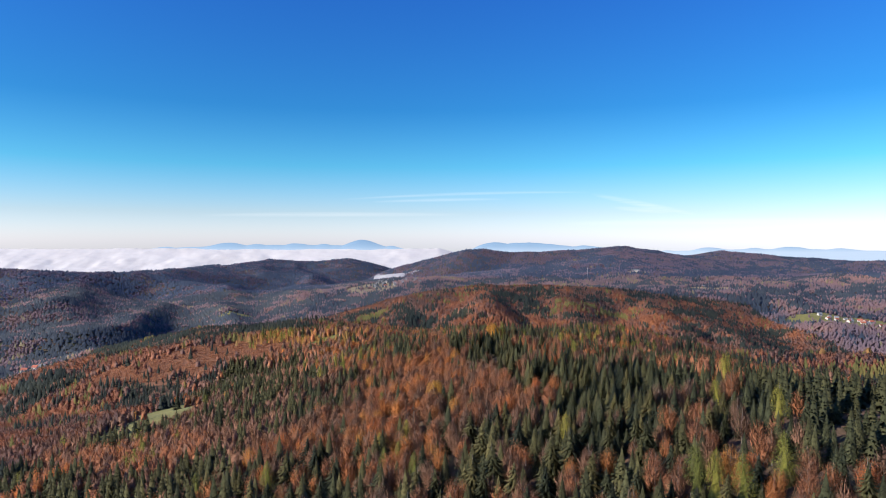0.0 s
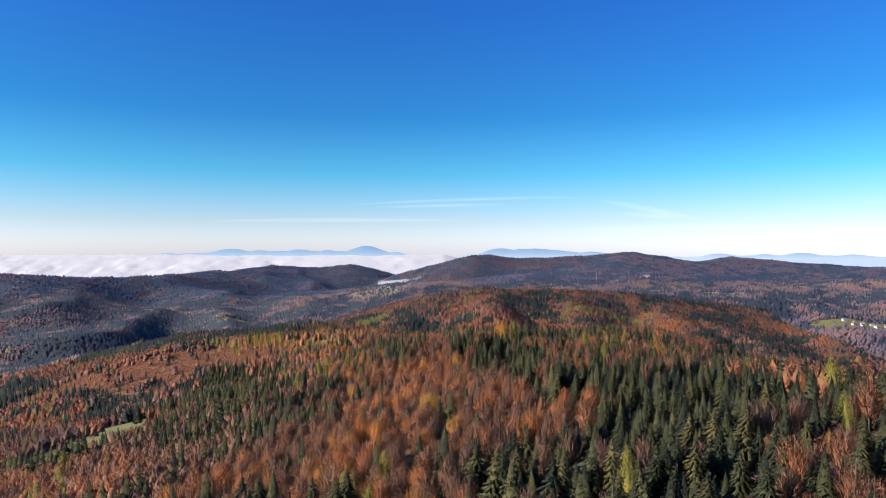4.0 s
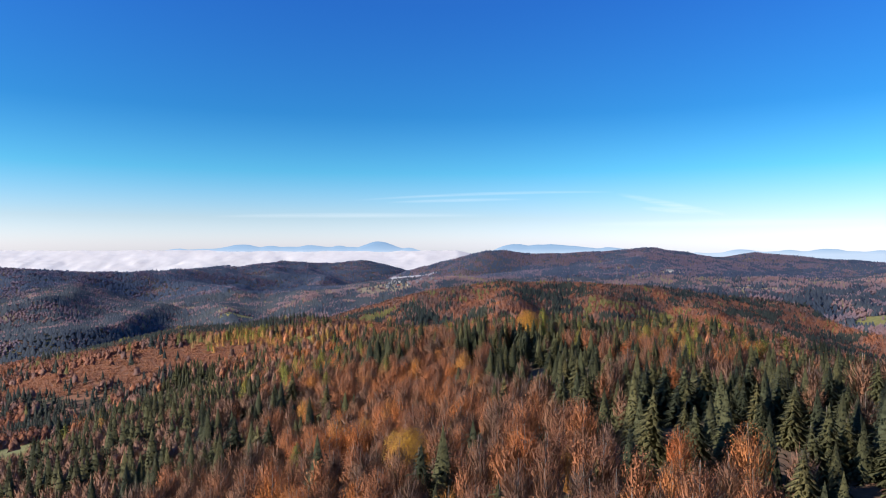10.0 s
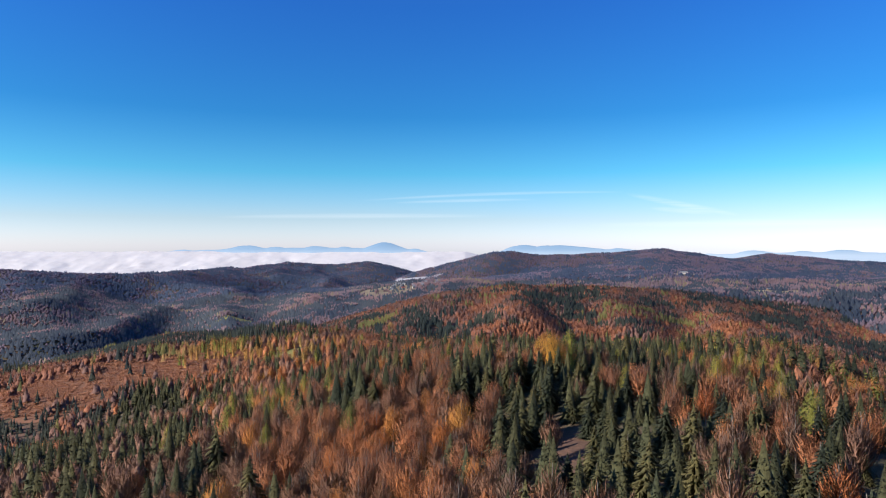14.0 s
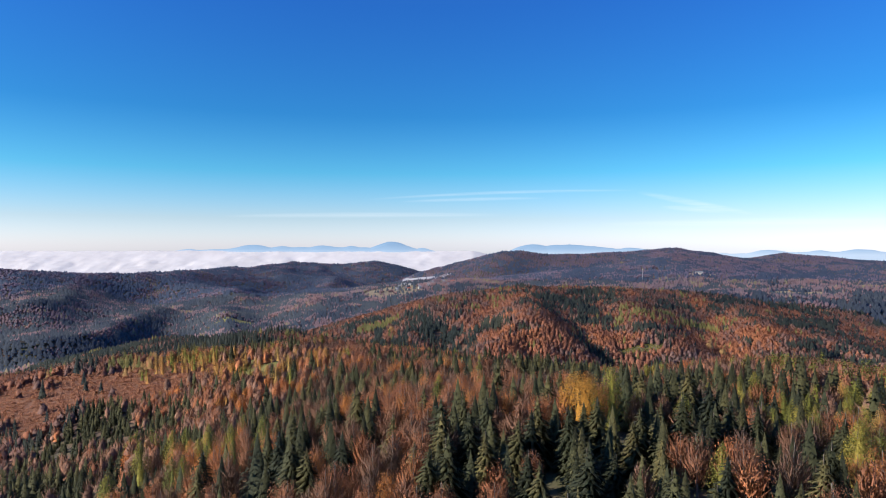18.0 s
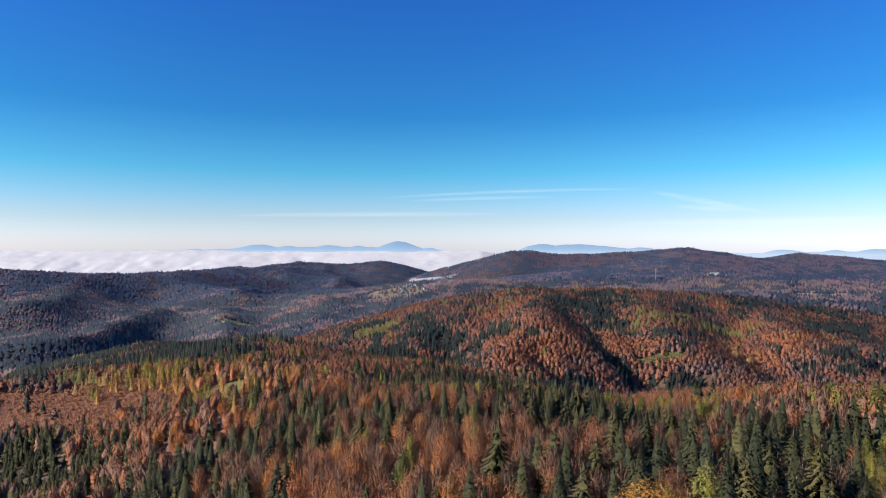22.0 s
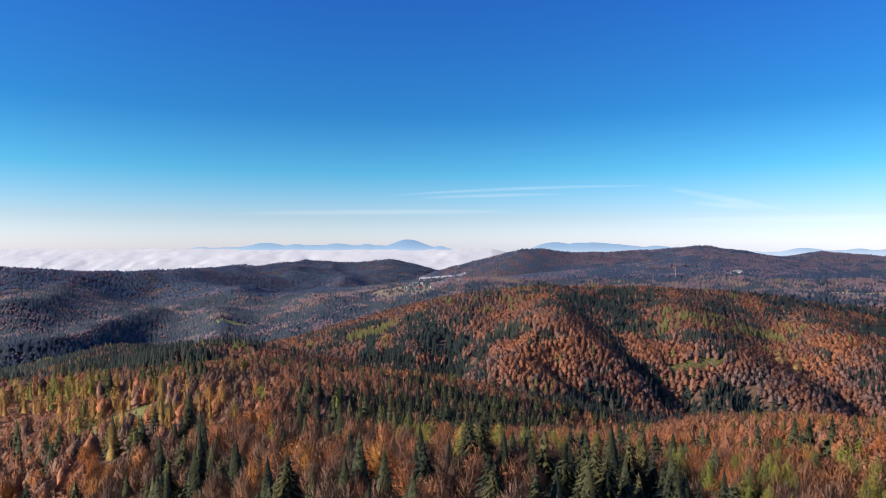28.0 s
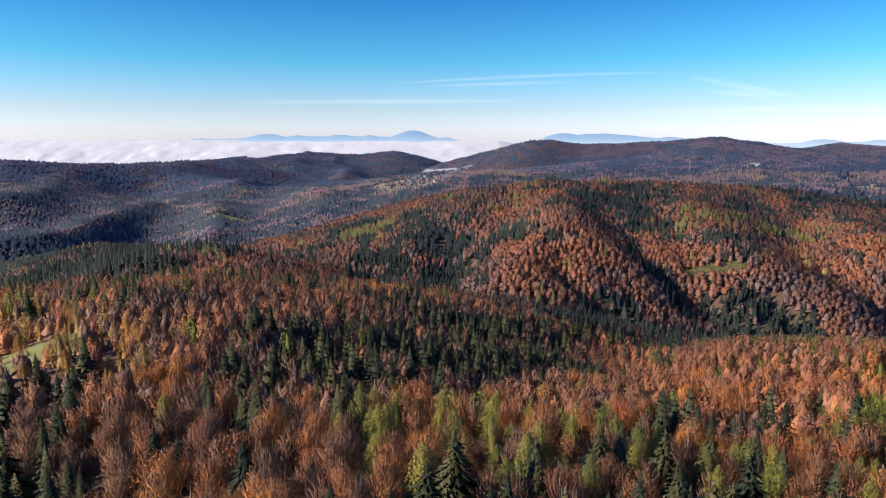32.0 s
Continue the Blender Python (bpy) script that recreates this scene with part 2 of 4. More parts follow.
# side ravines cut into the hill: upper end, lower end, depth, half-width
GULLIES = [(112, 1250, 150, 1120, 8, 24), (150, 1120, 182, 1035, 15, 22), (228, 1105, 262, 985, 15, 20), (325, 1120, 372, 985, 15, 22), (-40, 1190, -20, 1010, 16, 24), (60, 1090, 95, 985, 10, 15), (470, 1330, 500, 1120, 16, 26)]


def ridge_height(x, y, crest, fall, steepen):
    best = np.full(x.shape, -900.0)
    for (ax, ay, az_), (bx, by, bz) in zip(crest, crest[1:]):
        dx, dy = bx - ax, by - ay
        t = np.clip(((x - ax) * dx + (y - ay) * dy) / (dx * dx + dy * dy), 0, 1)
        d = np.hypot(x - ax - t * dx, y - ay - t * dy)
        best = np.maximum(best, az_ + t * (bz - az_) - fall * (np.sqrt(d * d + 400) - 20) - steepen * d * d)
    return best


def land(x, y):
    """Height of the bare ground."""
    x, y = np.asarray(x, float), np.asarray(y, float)
    k = 3.0
    total = np.full(x.shape, math.exp(0))
    for crest, fall, steepen in NEAR_RIDGES + MID_RIDGES + FAR_RIDGES:
        total = total + np.exp(np.clip((ridge_height(x, y, crest, fall, steepen) - VALLEY) / k, -60, 80))
    z = VALLEY + k * np.log(total)
    far = np.clip((y - 900) / 1500, 0, 1)
    # spurs and side valleys below the western crest
    below = np.clip((74 - z) / 90, 0, 1) * np.clip((-x - 350) / 300, 0, 1) * np.clip((y - 1150) / 300, 0, 1)
    z = z + (1 - 2 * np.abs(2 * value_noise(x * 0.9 + y * 0.35, y * 0.55 - x * 0.2, 230, 3) - 1)) * 20 * below
    for ax, ay, bx, by, deep, wide in GULLIES:
        dx, dy = bx - ax, by - ay
        bend = x + 7 * np.sin(y / 17 + ax) + 14 * (value_noise(x, y, 40, 9) - 0.5)
        t = ((bend - ax) * dx + (y - ay) * dy) / (dx * dx + dy * dy)
        d = np.hypot(bend - ax - np.clip(t, 0, 1) * dx, y - ay - np.clip(t, 0, 1) * dy)
        z = z - deep * np.exp(-(d / wide) ** 2) * np.clip(0.25 + t, 0, 1)
    z = z + 2.5 * np.clip((950 - y) / 120, 0, 1)
    z = z + (value_noise(x, y, 130, 1) - 0.5) * (5 + 4 * far) + (value_noise(x, y, 48, 2) - 0.5) * (3 + 2 * far)
    return z


def sheet(name, xs, ys, lift, mat):
    """A sheet that follows the ground over the grid of xs and ys."""
    gx, gy = np.meshgrid(xs, ys)
    gz = land(gx, gy) + lift
    v = np.stack([gx.ravel(), gy.ravel(), gz.ravel()], 1)
    n, mrows = len(xs), len(ys)
    i = (np.arange(mrows - 1)[:, None] * n + np.arange(n - 1)[None, :]).ravel()
    f = np.stack([i, i + 1, i + 1 + n, i + n], 1)
    return mesh_object(name, v, f, mat)


def raw_mesh(name, verts, faces, mat, tint=None, smooth=False, normals=None):
    me = bpy.data.meshes.new(name)
    verts, faces = np.asarray(verts, np.float32), np.asarray(faces, np.int32)
    k = faces.shape[1]
    me.vertices.add(len(verts))
    me.vertices.foreach_set("co", verts.ravel())
    me.loops.add(faces.size)
    me.loops.foreach_set("vertex_index", faces.ravel())
    me.polygons.add(len(faces))
    me.polygons.foreach_set("loop_start", np.arange(0, faces.size, k, dtype=np.int32))
    me.polygons.foreach_set("loop_total", np.full(len(faces), k, np.int32))
    if tint is not None:
        a = me.attributes.new("tint", "FLOAT", "POINT")
        a.data.foreach_set("value", np.asarray(tint, np.float32))
    if normals is not None:
        a = me.attributes.new("custom_normal", "FLOAT_VECTOR", "POINT")
        a.data.foreach_set("vector", np.asarray(normals, np.float32).ravel())
    me.update(calc_edges=True)
    if smooth:
        me.polygons.foreach_set("use_smooth", np.ones(len(faces), bool))
    me.materials.append(mat)
    return me


def mesh_object(name, verts, faces, mat, tint=None, smooth=True, normals=None):
    return new(name, raw_mesh(name, verts, faces, mat, tint, smooth, normals))


def round_normals(v, kind, f=None):
    """Normals of a crown, mostly as of one rounded body, so that its sunny and shaded sides read as a whole."""
    h = v[:, 2].max()
    if kind in (1, 2, 5, 6):
        n = np.stack([v[:, 0] / 3.4, v[:, 1] / 3.4, 0.45 + (v[:, 2] - h * 0.58) / (h * 0.42)], 1)
    else:
        n = np.stack([v[:, 0], v[:, 1], np.full(len(v), 0.9)], 1)
        n[:, :2] /= 0.6 + np.linalg.norm(n[:, :2], axis=1, keepdims=True)
    n = n / (np.linalg.norm(n, axis=1, keepdims=True) + 1e-6)
    if f is not None:
        flat = np.cross(v[f[:, 1]] - v[f[:, 0]], v[f[:, 2]] - v[f[:, 0]])
        flat /= np.linalg.norm(flat, axis=1, keepdims=True) + 1e-6
        flat *= np.where((flat * n[f[:, 0]]).sum(1, keepdims=True) < 0, -1, 1)
        own = np.zeros(v.shape)
        for k in range(3):
            own[f[:, k]] = flat
        share = 0.35
        n = n * (1 - share) + own * share
        n = n / (np.linalg.norm(n, axis=1, keepdims=True) + 1e-6)
    return n


# forest floor: leaf litter with moss and bracken
M_FLOOR, nt, bsdf = material("forest floor")
co = nt.nodes.new("ShaderNodeTexCoord")
n1 = node(nt, "ShaderNodeTexNoise", Scale=0.02, Detail=5.0)
n2 = node(nt, "ShaderNodeTexNoise", Scale=0.35, Detail=6.0, Roughness=0.7)
for n in (n1, n2):
    nt.links.new(co.outputs["Object"], n.inputs["Vector"])
litter = ramp(nt, n2.outputs[0], [(0.3, (0.045, 0.025, 0.016)), (0.55, (0.10, 0.05, 0.03)), (0.75, (0.16, 0.085, 0.045))])
moss = ramp(nt, n2.outputs[0], [(0.3, (0.03, 0.035, 0.015)), (0.7, (0.08, 0.075, 0.03))])
nt.links.new(mixed(nt, ramp(nt, n1.outputs[0], [(0.45, (0, 0, 0)), (0.62, (1, 1, 1))]), litter, moss), bsdf.inputs["Base Color"])
bsdf.inputs["Roughness"].default_value = 0.95
bmp = node(nt, "ShaderNodeBump", Strength=0.6, Distance=0.6)
nt.links.new(n2.outputs[0], bmp.inputs["Height"])
nt.links.new(bmp.outputs[0], bsdf.inputs["Normal"])


def spaced(lo, hi, fine_lo, fine_hi, fine, grow, most):
    """Grid lines: fine steps in the middle, growing outwards."""
    out = list(np.arange(fine_lo, fine_hi + 0.1, fine))
    for sign in (-1, 1):
        at, step = (fine_lo, fine) if sign < 0 else (fine_hi, fine)
        end = lo if sign < 0 else hi
        while sign * (end - at) > 0:
            step = min(step * grow, most)
            at = at + sign * step
            out.append(end if sign * (at - end) > 0 else at)
    return np.array(sorted(set(out)))


ground = sheet("ground", spaced(-5200, 5200, -320, 360, 8, 1.08, 70), spaced(-900, 4945, 40, 1150, 8, 1.06, 45), 0.0, M_FLOOR)
tagged(ground, "rolling forest floor of brown leaf litter and moss", "ground", kind="structure")

# ---------------- trees: shapes ----------------
rng = np.random.default_rng(7)


def tris_from(centres, normals, size, stretch=1.0, lift=None, width=None):
    """One triangle at each centre, facing along the normals; with a width, a thin twig."""
    n = normals / np.linalg.norm(normals, axis=1, keepdims=True)
    r = rng.normal(size=n.shape)
    if lift is not None:
        r = r * (1 - lift) + np.array([0, 0, 1.0]) * lift * 2
    a = r - (r * n).sum(1, keepdims=True) * n
    a /= np.linalg.norm(a, axis=1, keepdims=True)
    b = np.cross(n, a)
    s = (size * rng.uniform(0.7, 1.3, len(n)))[:, None]
    half = width / 2 if width else s * 0.75 / stretch
    v = np.stack([centres + a * s * stretch, centres - a * s * stretch * 0.6 + b * half, centres - a * s * stretch * 0.6 - b * half], 1)
    return v.reshape(-1, 3), np.arange(len(n) * 3).reshape(-1, 3)


def spruce_shape(h, r, tiers, arms, sprays):
    """Whorls of drooping boughs round a dark core, shorter towards the tip; each bough a blade with side sprays."""
    V, F = [], []

    def tri(*points):
        F.append((len(V), len(V) + 1, len(V) + 2))
        V.extend(points)
    lean = rng.uniform(0.82, 1.1, 8)
    for i in range(tiers):
        f = min(max((i + rng.uniform(-0.25, 0.25)) / tiers, 0.0), 0.97)
        z0 = h * (0.05 + 0.94 * f)
        rad0 = r * (1 - f) ** 0.8 * rng.uniform(0.86, 1.1) + 0.1
        na = max(4, int(round(arms * (1 - 0.45 * f))))
        turn = rng.uniform(0, 6.28)
        for j in range(na):
            a = turn + 6.283 * (j + rng.uniform(-0.3, 0.3)) / na
            rad = rad0 * rng.uniform(0.72, 1.12) * lean[int(a / 0.7854) % 8]
            droop = rad * rng.uniform(0.16, 0.42)
            c, s = math.cos(a), math.sin(a)
            up = rng.uniform(0.05, 0.3)

            def at(d, side):
                dz = up - droop * (d * d) + 0.1 * rad * max(0.0, d - 0.8)
                return (c * d * rad - s * side * rad, s * d * rad + c * side * rad, z0 + dz - abs(side) * rad * 0.25)
            if sprays:
                tri(at(0.03, 0.09), at(0.03, -0.09), at(1.04, 0.0))
                for k in range(sprays):
                    d = 0.26 + 0.5 * k / (sprays - 1)
                    reach = (0.42 - 0.26 * d) * rng.uniform(0.8, 1.25)
                    for side in (-1, 1):
                        tri(at(d - 0.1, 0.0), at(d + 0.12, 0.0), at(d + 0.2, side * reach))
            else:
                b = rng.uniform(0.2, 0.32)
                tri(at(0.1, 0.0), at(rng.uniform(0.65, 0.85), b), at(rng.uniform(0.65, 0.85), -b))
                tri(at(0.45, 0.1), at(0.45, -0.1), at(rng.uniform(1.0, 1.14), 0.0))
    core = 5
    base = len(V)
    for z, q in ((0.04, 0.5), (0.5, 0.27)):
        for k in range(core):
            V.append((r * q * math.cos(1.2566 * k), r * q * math.sin(1.2566 * k), h * z))
    V.append((0, 0, h * 1.02))
    for k in range(core):
        k2 = (k + 1) % core
        F += [(base + k, base + k2, base + core + k2), (base + k, base + core + k2, base + core + k), (base + core + k, base + core + k2, base + 2 * core)]
    return np.array(V), np.array(F)


def crown_shape(h, low, r, n, size, stretch=1.0, clumps=12, lift=None, cone=0.0, width=None, spread=0.25):
    """Leaves or twigs in clumps through an egg-shaped or conical crown."""
    mid, half = h * (1 + low) / 2, h * (1 - low) / 2
    u = rng.normal(size=(clumps, 3))
    u /= np.linalg.norm(u, axis=1, keepdims=True)
    u[:, 2] = np.where(u[:, 2] < -0.5, -u[:, 2], u[:, 2])
    c = u * rng.uniform(0.45, 0.85, (clumps, 1))
    p = c[rng.integers(0, clumps, n)] + rng.normal(size=(n, 3)) * spread
    length = np.linalg.norm(p, axis=1, keepdims=True)
    p = np.where(length > 1, p / length * rng.uniform(0.85, 1.03, (n, 1)), p)
    if cone:
        t = (p[:, 2] + 1) / 2
        k = (1 - cone) + cone * 1.5 * (1 - np.clip(t, 0, 1)) ** 0.8
        p[:, :2] *= k[:, None]
    q = np.stack([p[:, 0] * r, p[:, 1] * r, mid + p[:, 2] * half], 1)
    out = np.stack([p[:, 0] / r, p[:, 1] / r, p[:, 2] / half + 0.3 / r], 1) * r + rng.normal(size=(n, 3)) * 0.35
    return tris_from(q, out, np.full(n, size), stretch, lift, width)


def twig_fan(h, low, r, n, length, width, flare=0.6):
    """Rising twigs or shoots through a vase-shaped crown with an uneven top."""
    a, q, f = rng.uniform(0, 6.283, n), np.sqrt(rng.uniform(0, 1, n)), rng.uniform(0, 1, n) ** 0.5
    p1, p2 = rng.uniform(0, 6.283, 2)
    lobe = 1 + 0.16 * np.sin(3 * a + p1) + 0.1 * np.sin(5 * a + p2)
    top = h * (1 - 0.34 * q * q) * rng.uniform(0.84, 1.04, n) * (1 + 0.06 * np.sin(2 * a + p2) * q)
    z = h * low + (top - h * low) * f
    rad = r * q * lobe * (0.5 + 0.5 * f)
    tip = np.stack([rad * np.cos(a), rad * np.sin(a), z], 1)
    d = np.stack([np.cos(a) * q * flare, np.sin(a) * q * flare, np.ones(n)], 1) + rng.normal(size=(n, 3)) * 0.2
    d /= np.linalg.norm(d, axis=1, keepdims=True)
    side = np.cross(d, rng.normal(size=(n, 3)))
    side /= np.linalg.norm(side, axis=1, keepdims=True)
    k = rng.uniform(0.7, 1.3, (n, 1))
    base = tip - d * length * k
    v = np.stack([base + side * width * k / 2, base - side * width * k / 2, tip], 1)
    return v.reshape(-1, 3), np.arange(n * 3).reshape(-1, 3)


def tube(points, radii, sides):
    V, F = [], []
    for (p, r) in zip(points, radii):
        for k in range(sides):
            a = 6.283 * k / sides
            V.append((p[0] + r * math.cos(a), p[1] + r * math.sin(a), p[2]))
    for i in range(len(points) - 1):
        for k in range(sides):
            a, b = i * sides + k, i * sides + (k + 1) % sides
            F += [(a, b, b + sides), (a, b + sides, a + sides)]
    return np.array(V), np.array(F)


def join(parts):
    V, F, base = [], [], 0
    for v, f in parts:
        V.append(v)
        F.append(f + base)
        base += len(v)
    return np.concatenate(V), np.concatenate(F)


def trunk_shape(h, r, limbs, crown_low, reach, sides=7):
    """A tapered stem, slightly bent, with rising limbs."""
    bend = rng.uniform(-0.3, 0.3, 2)
    pts = [(bend[0] * t * t, bend[1] * t * t, h * t - 0.6 * (t == 0)) for t in (0, 0.04, 0.3, 0.6, 0.85, 1.0)]
    parts = [tube(pts, [r * 1.35, r, r * 0.8, r * 0.55, r * 0.25, 0.03], sides)]
    for i in range(limbs):
        z = h * rng.uniform(crown_low, 0.8)
        a = 2.4 * i + rng.uniform(-0.4, 0.4)
        d = reach * rng.uniform(0.5, 0.95) * (1.15 - z / h * 0.6)
        rise = d * rng.uniform(0.7, 1.3)
        mids = [(0, 0, z), (math.cos(a) * d * 0.5, math.sin(a) * d * 0.5, z + rise * 0.4), (math.cos(a) * d, math.sin(a) * d, z + rise)]
        parts.append(tube(mids, [r * 0.38, r * 0.22, 0.03], 4))
    return join(parts)


# kinds: 0 spruce, 1 bare beech, 2 russet beech, 3 golden larch, 4 green larch, 5 orange beech, 6 yellow maple
KINDS = [
    dict(name="spruce_tree", mat=M_SPRUCE, label="dark green spruce with drooping tiers of boughs", category="spruce tree"),
    dict(name="bare_beech_tree", mat=M_BARE, label="nearly leafless beech with fine grey brown twigs", category="beech tree"),
    dict(name="russet_beech_tree", mat=M_RUSSET, label="beech in russet orange autumn leaf", category="beech tree"),
    dict(name="golden_larch_tree", mat=M_GOLD, label="golden yellow autumn larch", category="larch tree"),
    dict(name="green_larch_tree", mat=M_GREEN, label="yellow green larch turning for autumn", category="larch tree"),
    dict(name="orange_beech_tree", mat=M_ORANGE, label="young beech in bright orange leaf", category="beech tree"),
    dict(name="yellow_maple_tree", mat=M_MAPLE, label="broad maple in golden yellow leaf", category="maple tree"),
]


def crown(kind, lod):
    """Crown of a tree of unit scale (metres) at a level of detail 0 (near) to 6 (far)."""
    if kind == 0:
        h, r = 9.6, 3.7
        if lod == 0:
            return spruce_shape(h, r, 17, 12, 4)
        if lod == 1:
            return spruce_shape(h, r, 13, 10, 2)
        if lod == 2:
            return spruce_shape(h, r, 11, 8, 0)
        if lod == 3:
            return spruce_shape(h, r, 6, 6, 0)
        return cone_shape(h * (1.0, 1.0, 1.05)[lod - 4], r * (0.9, 1.05, 1.5)[lod - 4], lod == 4)
    if kind in (1, 2, 5, 6):
        h, r, low = (11.0, 2.9, 0.26) if kind != 6 else (14.5, 5.0, 0.2)
        if kind == 6:
            if lod < 2:
                return join([lobed(h * 0.75, low, r * 0.3, 4, 5, 2), crown_shape(h, low, r, 7000, 0.12, 1.0, 40, None, 0.0, None, 0.22)])
            return join([lobed(h * 0.92, low, r * 0.95, 4, 5, 2), crown_shape(h, low, r * 1.12, 120, 0.5, 1.0, 24, None, 0.0, None, 0.3)])
        if lod > 4:
            return dome_shape(h * (0.9, 0.8)[lod - 5], r * (1.25, 1.75)[lod - 5], 0.0)
        if kind == 1:
            n, long, wide = ((1150, 1.5, 0.085), (520, 1.8, 0.15), (150, 1.9, 0.25), (46, 2.2, 0.55), (20, 2.6, 0.9))[lod]
            twigs = twig_fan(h, low, r * (1.0, 1.0, 1.05, 1.2, 1.28)[lod], n, long, wide)
            return twigs if lod < 2 else join([dome_shape(h * (0.78 if lod == 2 else 0.7), r * 1.1, 0.15), twigs])
        n, long, wide, m, leaf = ((850, 1.3, 0.095, 800, 0.09), (340, 1.7, 0.16, 190, 0.16), (110, 1.8, 0.25, 52, 0.28), (34, 2.2, 0.55, 16, 0.45), (14, 2.6, 0.9, 6, 0.8))[lod]
        r = r * (1.0, 1.0, 1.05, 1.2, 1.28)[lod]
        body = [dome_shape(h * (0.8 if lod == 2 else 0.72), r * 0.98, 0.15)] if lod > 1 else []
        return join(body + [twig_fan(h, low, r, n, long, wide), crown_shape(h * 0.98, low, r, m, leaf, 1.0, max(4, m // 22), None, 0.0, None, 0.3)])
    h, r, low = 12.5, 3.1, 0.06
    if lod == 0:
        return join([cone_shape(h * 0.86, r * 0.45), crown_shape(h, low, r, 2000, 0.13, 1.4, 46, None, 0.75, None, 0.25)])
    if lod == 1:
        return join([cone_shape(h * 0.86, r * 0.55), crown_shape(h, low, r, 560, 0.22, 1.3, 30, None, 0.75, None, 0.25)])
    if lod == 2:
        return join([cone_shape(h * 0.84, r * 0.45), crown_shape(h, low, r * 1.1, 200, 0.36, 1.1, 22, None, 0.75, None, 0.25)])
    if lod == 3:
        return join([cone_shape(h * 0.9, r * 0.85), crown_shape(h, low, r * 1.2, 50, 0.42, 1.0, 14, None, 0.75)])
    return cone_shape(h, r * (1.15 if lod == 4 else 1.3), lod == 4)


def puff(h, low, r, sides, rings):
    """The rounded, lumpy body of a leafy crown."""
    V, F = [], []
    for k in range(rings):
        t = (0.0, 0.4, 0.78)[k] if rings == 3 else (0.0, 0.6)[k]
        rad = r * (0.7, 1.0, 0.78)[k] if rings == 3 else r * (0.9, 0.85)[k]
        for j in range(sides):
            a = 6.283 * (j + rng.uniform(-0.25, 0.25) + 0.5 * (k % 2)) / sides
            q = rad * rng.uniform(0.8, 1.16)
            V.append((q * math.cos(a), q * math.sin(a), h * (low + (1 - low) * (t + rng.uniform(-0.06, 0.06)))))
    V.append((r * rng.uniform(-0.25, 0.25), r * rng.uniform(-0.25, 0.25), h))
    for k in range(rings - 1):
        for j in range(sides):
            a, b = k * sides + j, k * sides + (j + 1) % sides
            F += [(a, b, b + sides), (a, b + sides, a + sides)]
    top = (rings - 1) * sides
    F += [(top + j, top + (j + 1) % sides, len(V) - 1) for j in range(sides)]
    return np.array(V), np.array(F)


def lobed(h, low, r, lobes, sides, rings):
    """A crown of several rounded lobes of uneven height."""
    parts, turn = [], rng.uniform(0, 6.28)
    for k in range(lobes):
        a = turn + 6.283 * (k + rng.uniform(-0.2, 0.2)) / max(lobes - 1, 1)
        off = 0.0 if k == 0 else r * rng.uniform(0.48, 0.66)
        v, f = puff(h * (1.0 if k == 0 else rng.uniform(0.74, 0.95)), rng.uniform(0.42, 0.56), r * rng.uniform(0.48, 0.64), sides, rings)
        parts.append((v + np.array([off * math.cos(a), off * math.sin(a), 0.0]), f))
    return join(parts)


def cone_shape(h, r, two=True):
    """A ragged cone, of one tier or two, for the far woods."""
    V, F = [], []
    for z, rad, top in ((0.15, 1.0, 0.72), (0.5, 0.55, 1.0)) if two else ((0.12, 1.0, 1.0),):
        b = len(V)
        for k in range(5):
            a = 6.283 * k / 5 + z * 3
            q = rad * r * rng.uniform(0.75, 1.2)
            V.append((q * math.cos(a), q * math.sin(a), h * (z + rng.uniform(-0.05, 0.05))))
        V.append((0, 0, h * top))
        F += [(b + k, b + (k + 1) % 5, b + 5) for k in range(5)]
    return np.array(V), np.array(F)


def dome_shape(h, r, low):
    """An uneven round crown for the far woods."""
    V, F, n = [], [], 5
    for z, rad in ((low, 1.0), (0.6, 0.68)):
        for k in range(n):
            a = 6.283 * (k + rng.uniform(-0.2, 0.2)) / n + z * 5
            q = rad * r * rng.uniform(0.75, 1.2)
            V.append((q * math.cos(a), q * math.sin(a), h * (z + rng.uniform(-0.07, 0.07))))
    V.append((r * rng.uniform(-0.3, 0.3), r * rng.uniform(-0.3, 0.3), h))
    for k in range(n):
        k2 = (k + 1) % n
        F += [(k, k2, n + k), (k2, n + k2, n + k), (n + k, n + k2, 2 * n)]
    return np.array(V), np.array(F)


# ---------------- trees: where each kind stands ----------------
def near(x, y, cx, cy, rx, ry):
    return np.exp(-(((x - cx) / rx) ** 2 + ((y - cy) / ry) ** 2))


def smooth(v, lo, hi):
    t = np.clip((v - lo) / (hi - lo), 0, 1)
    return t * t * (3 - 2 * t)


def stretch(x, y, ax, ay, bx, by, wide):
    """1 along a line in the plan, fading out to its sides."""
    dx, dy = bx - ax, by - ay
    t = np.clip(((x - ax) * dx + (y - ay) * dy) / (dx * dx + dy * dy), 0, 1)
    return np.exp(-((x - ax - t * dx) ** 2 + (y - ay - t * dy) ** 2) / wide ** 2)


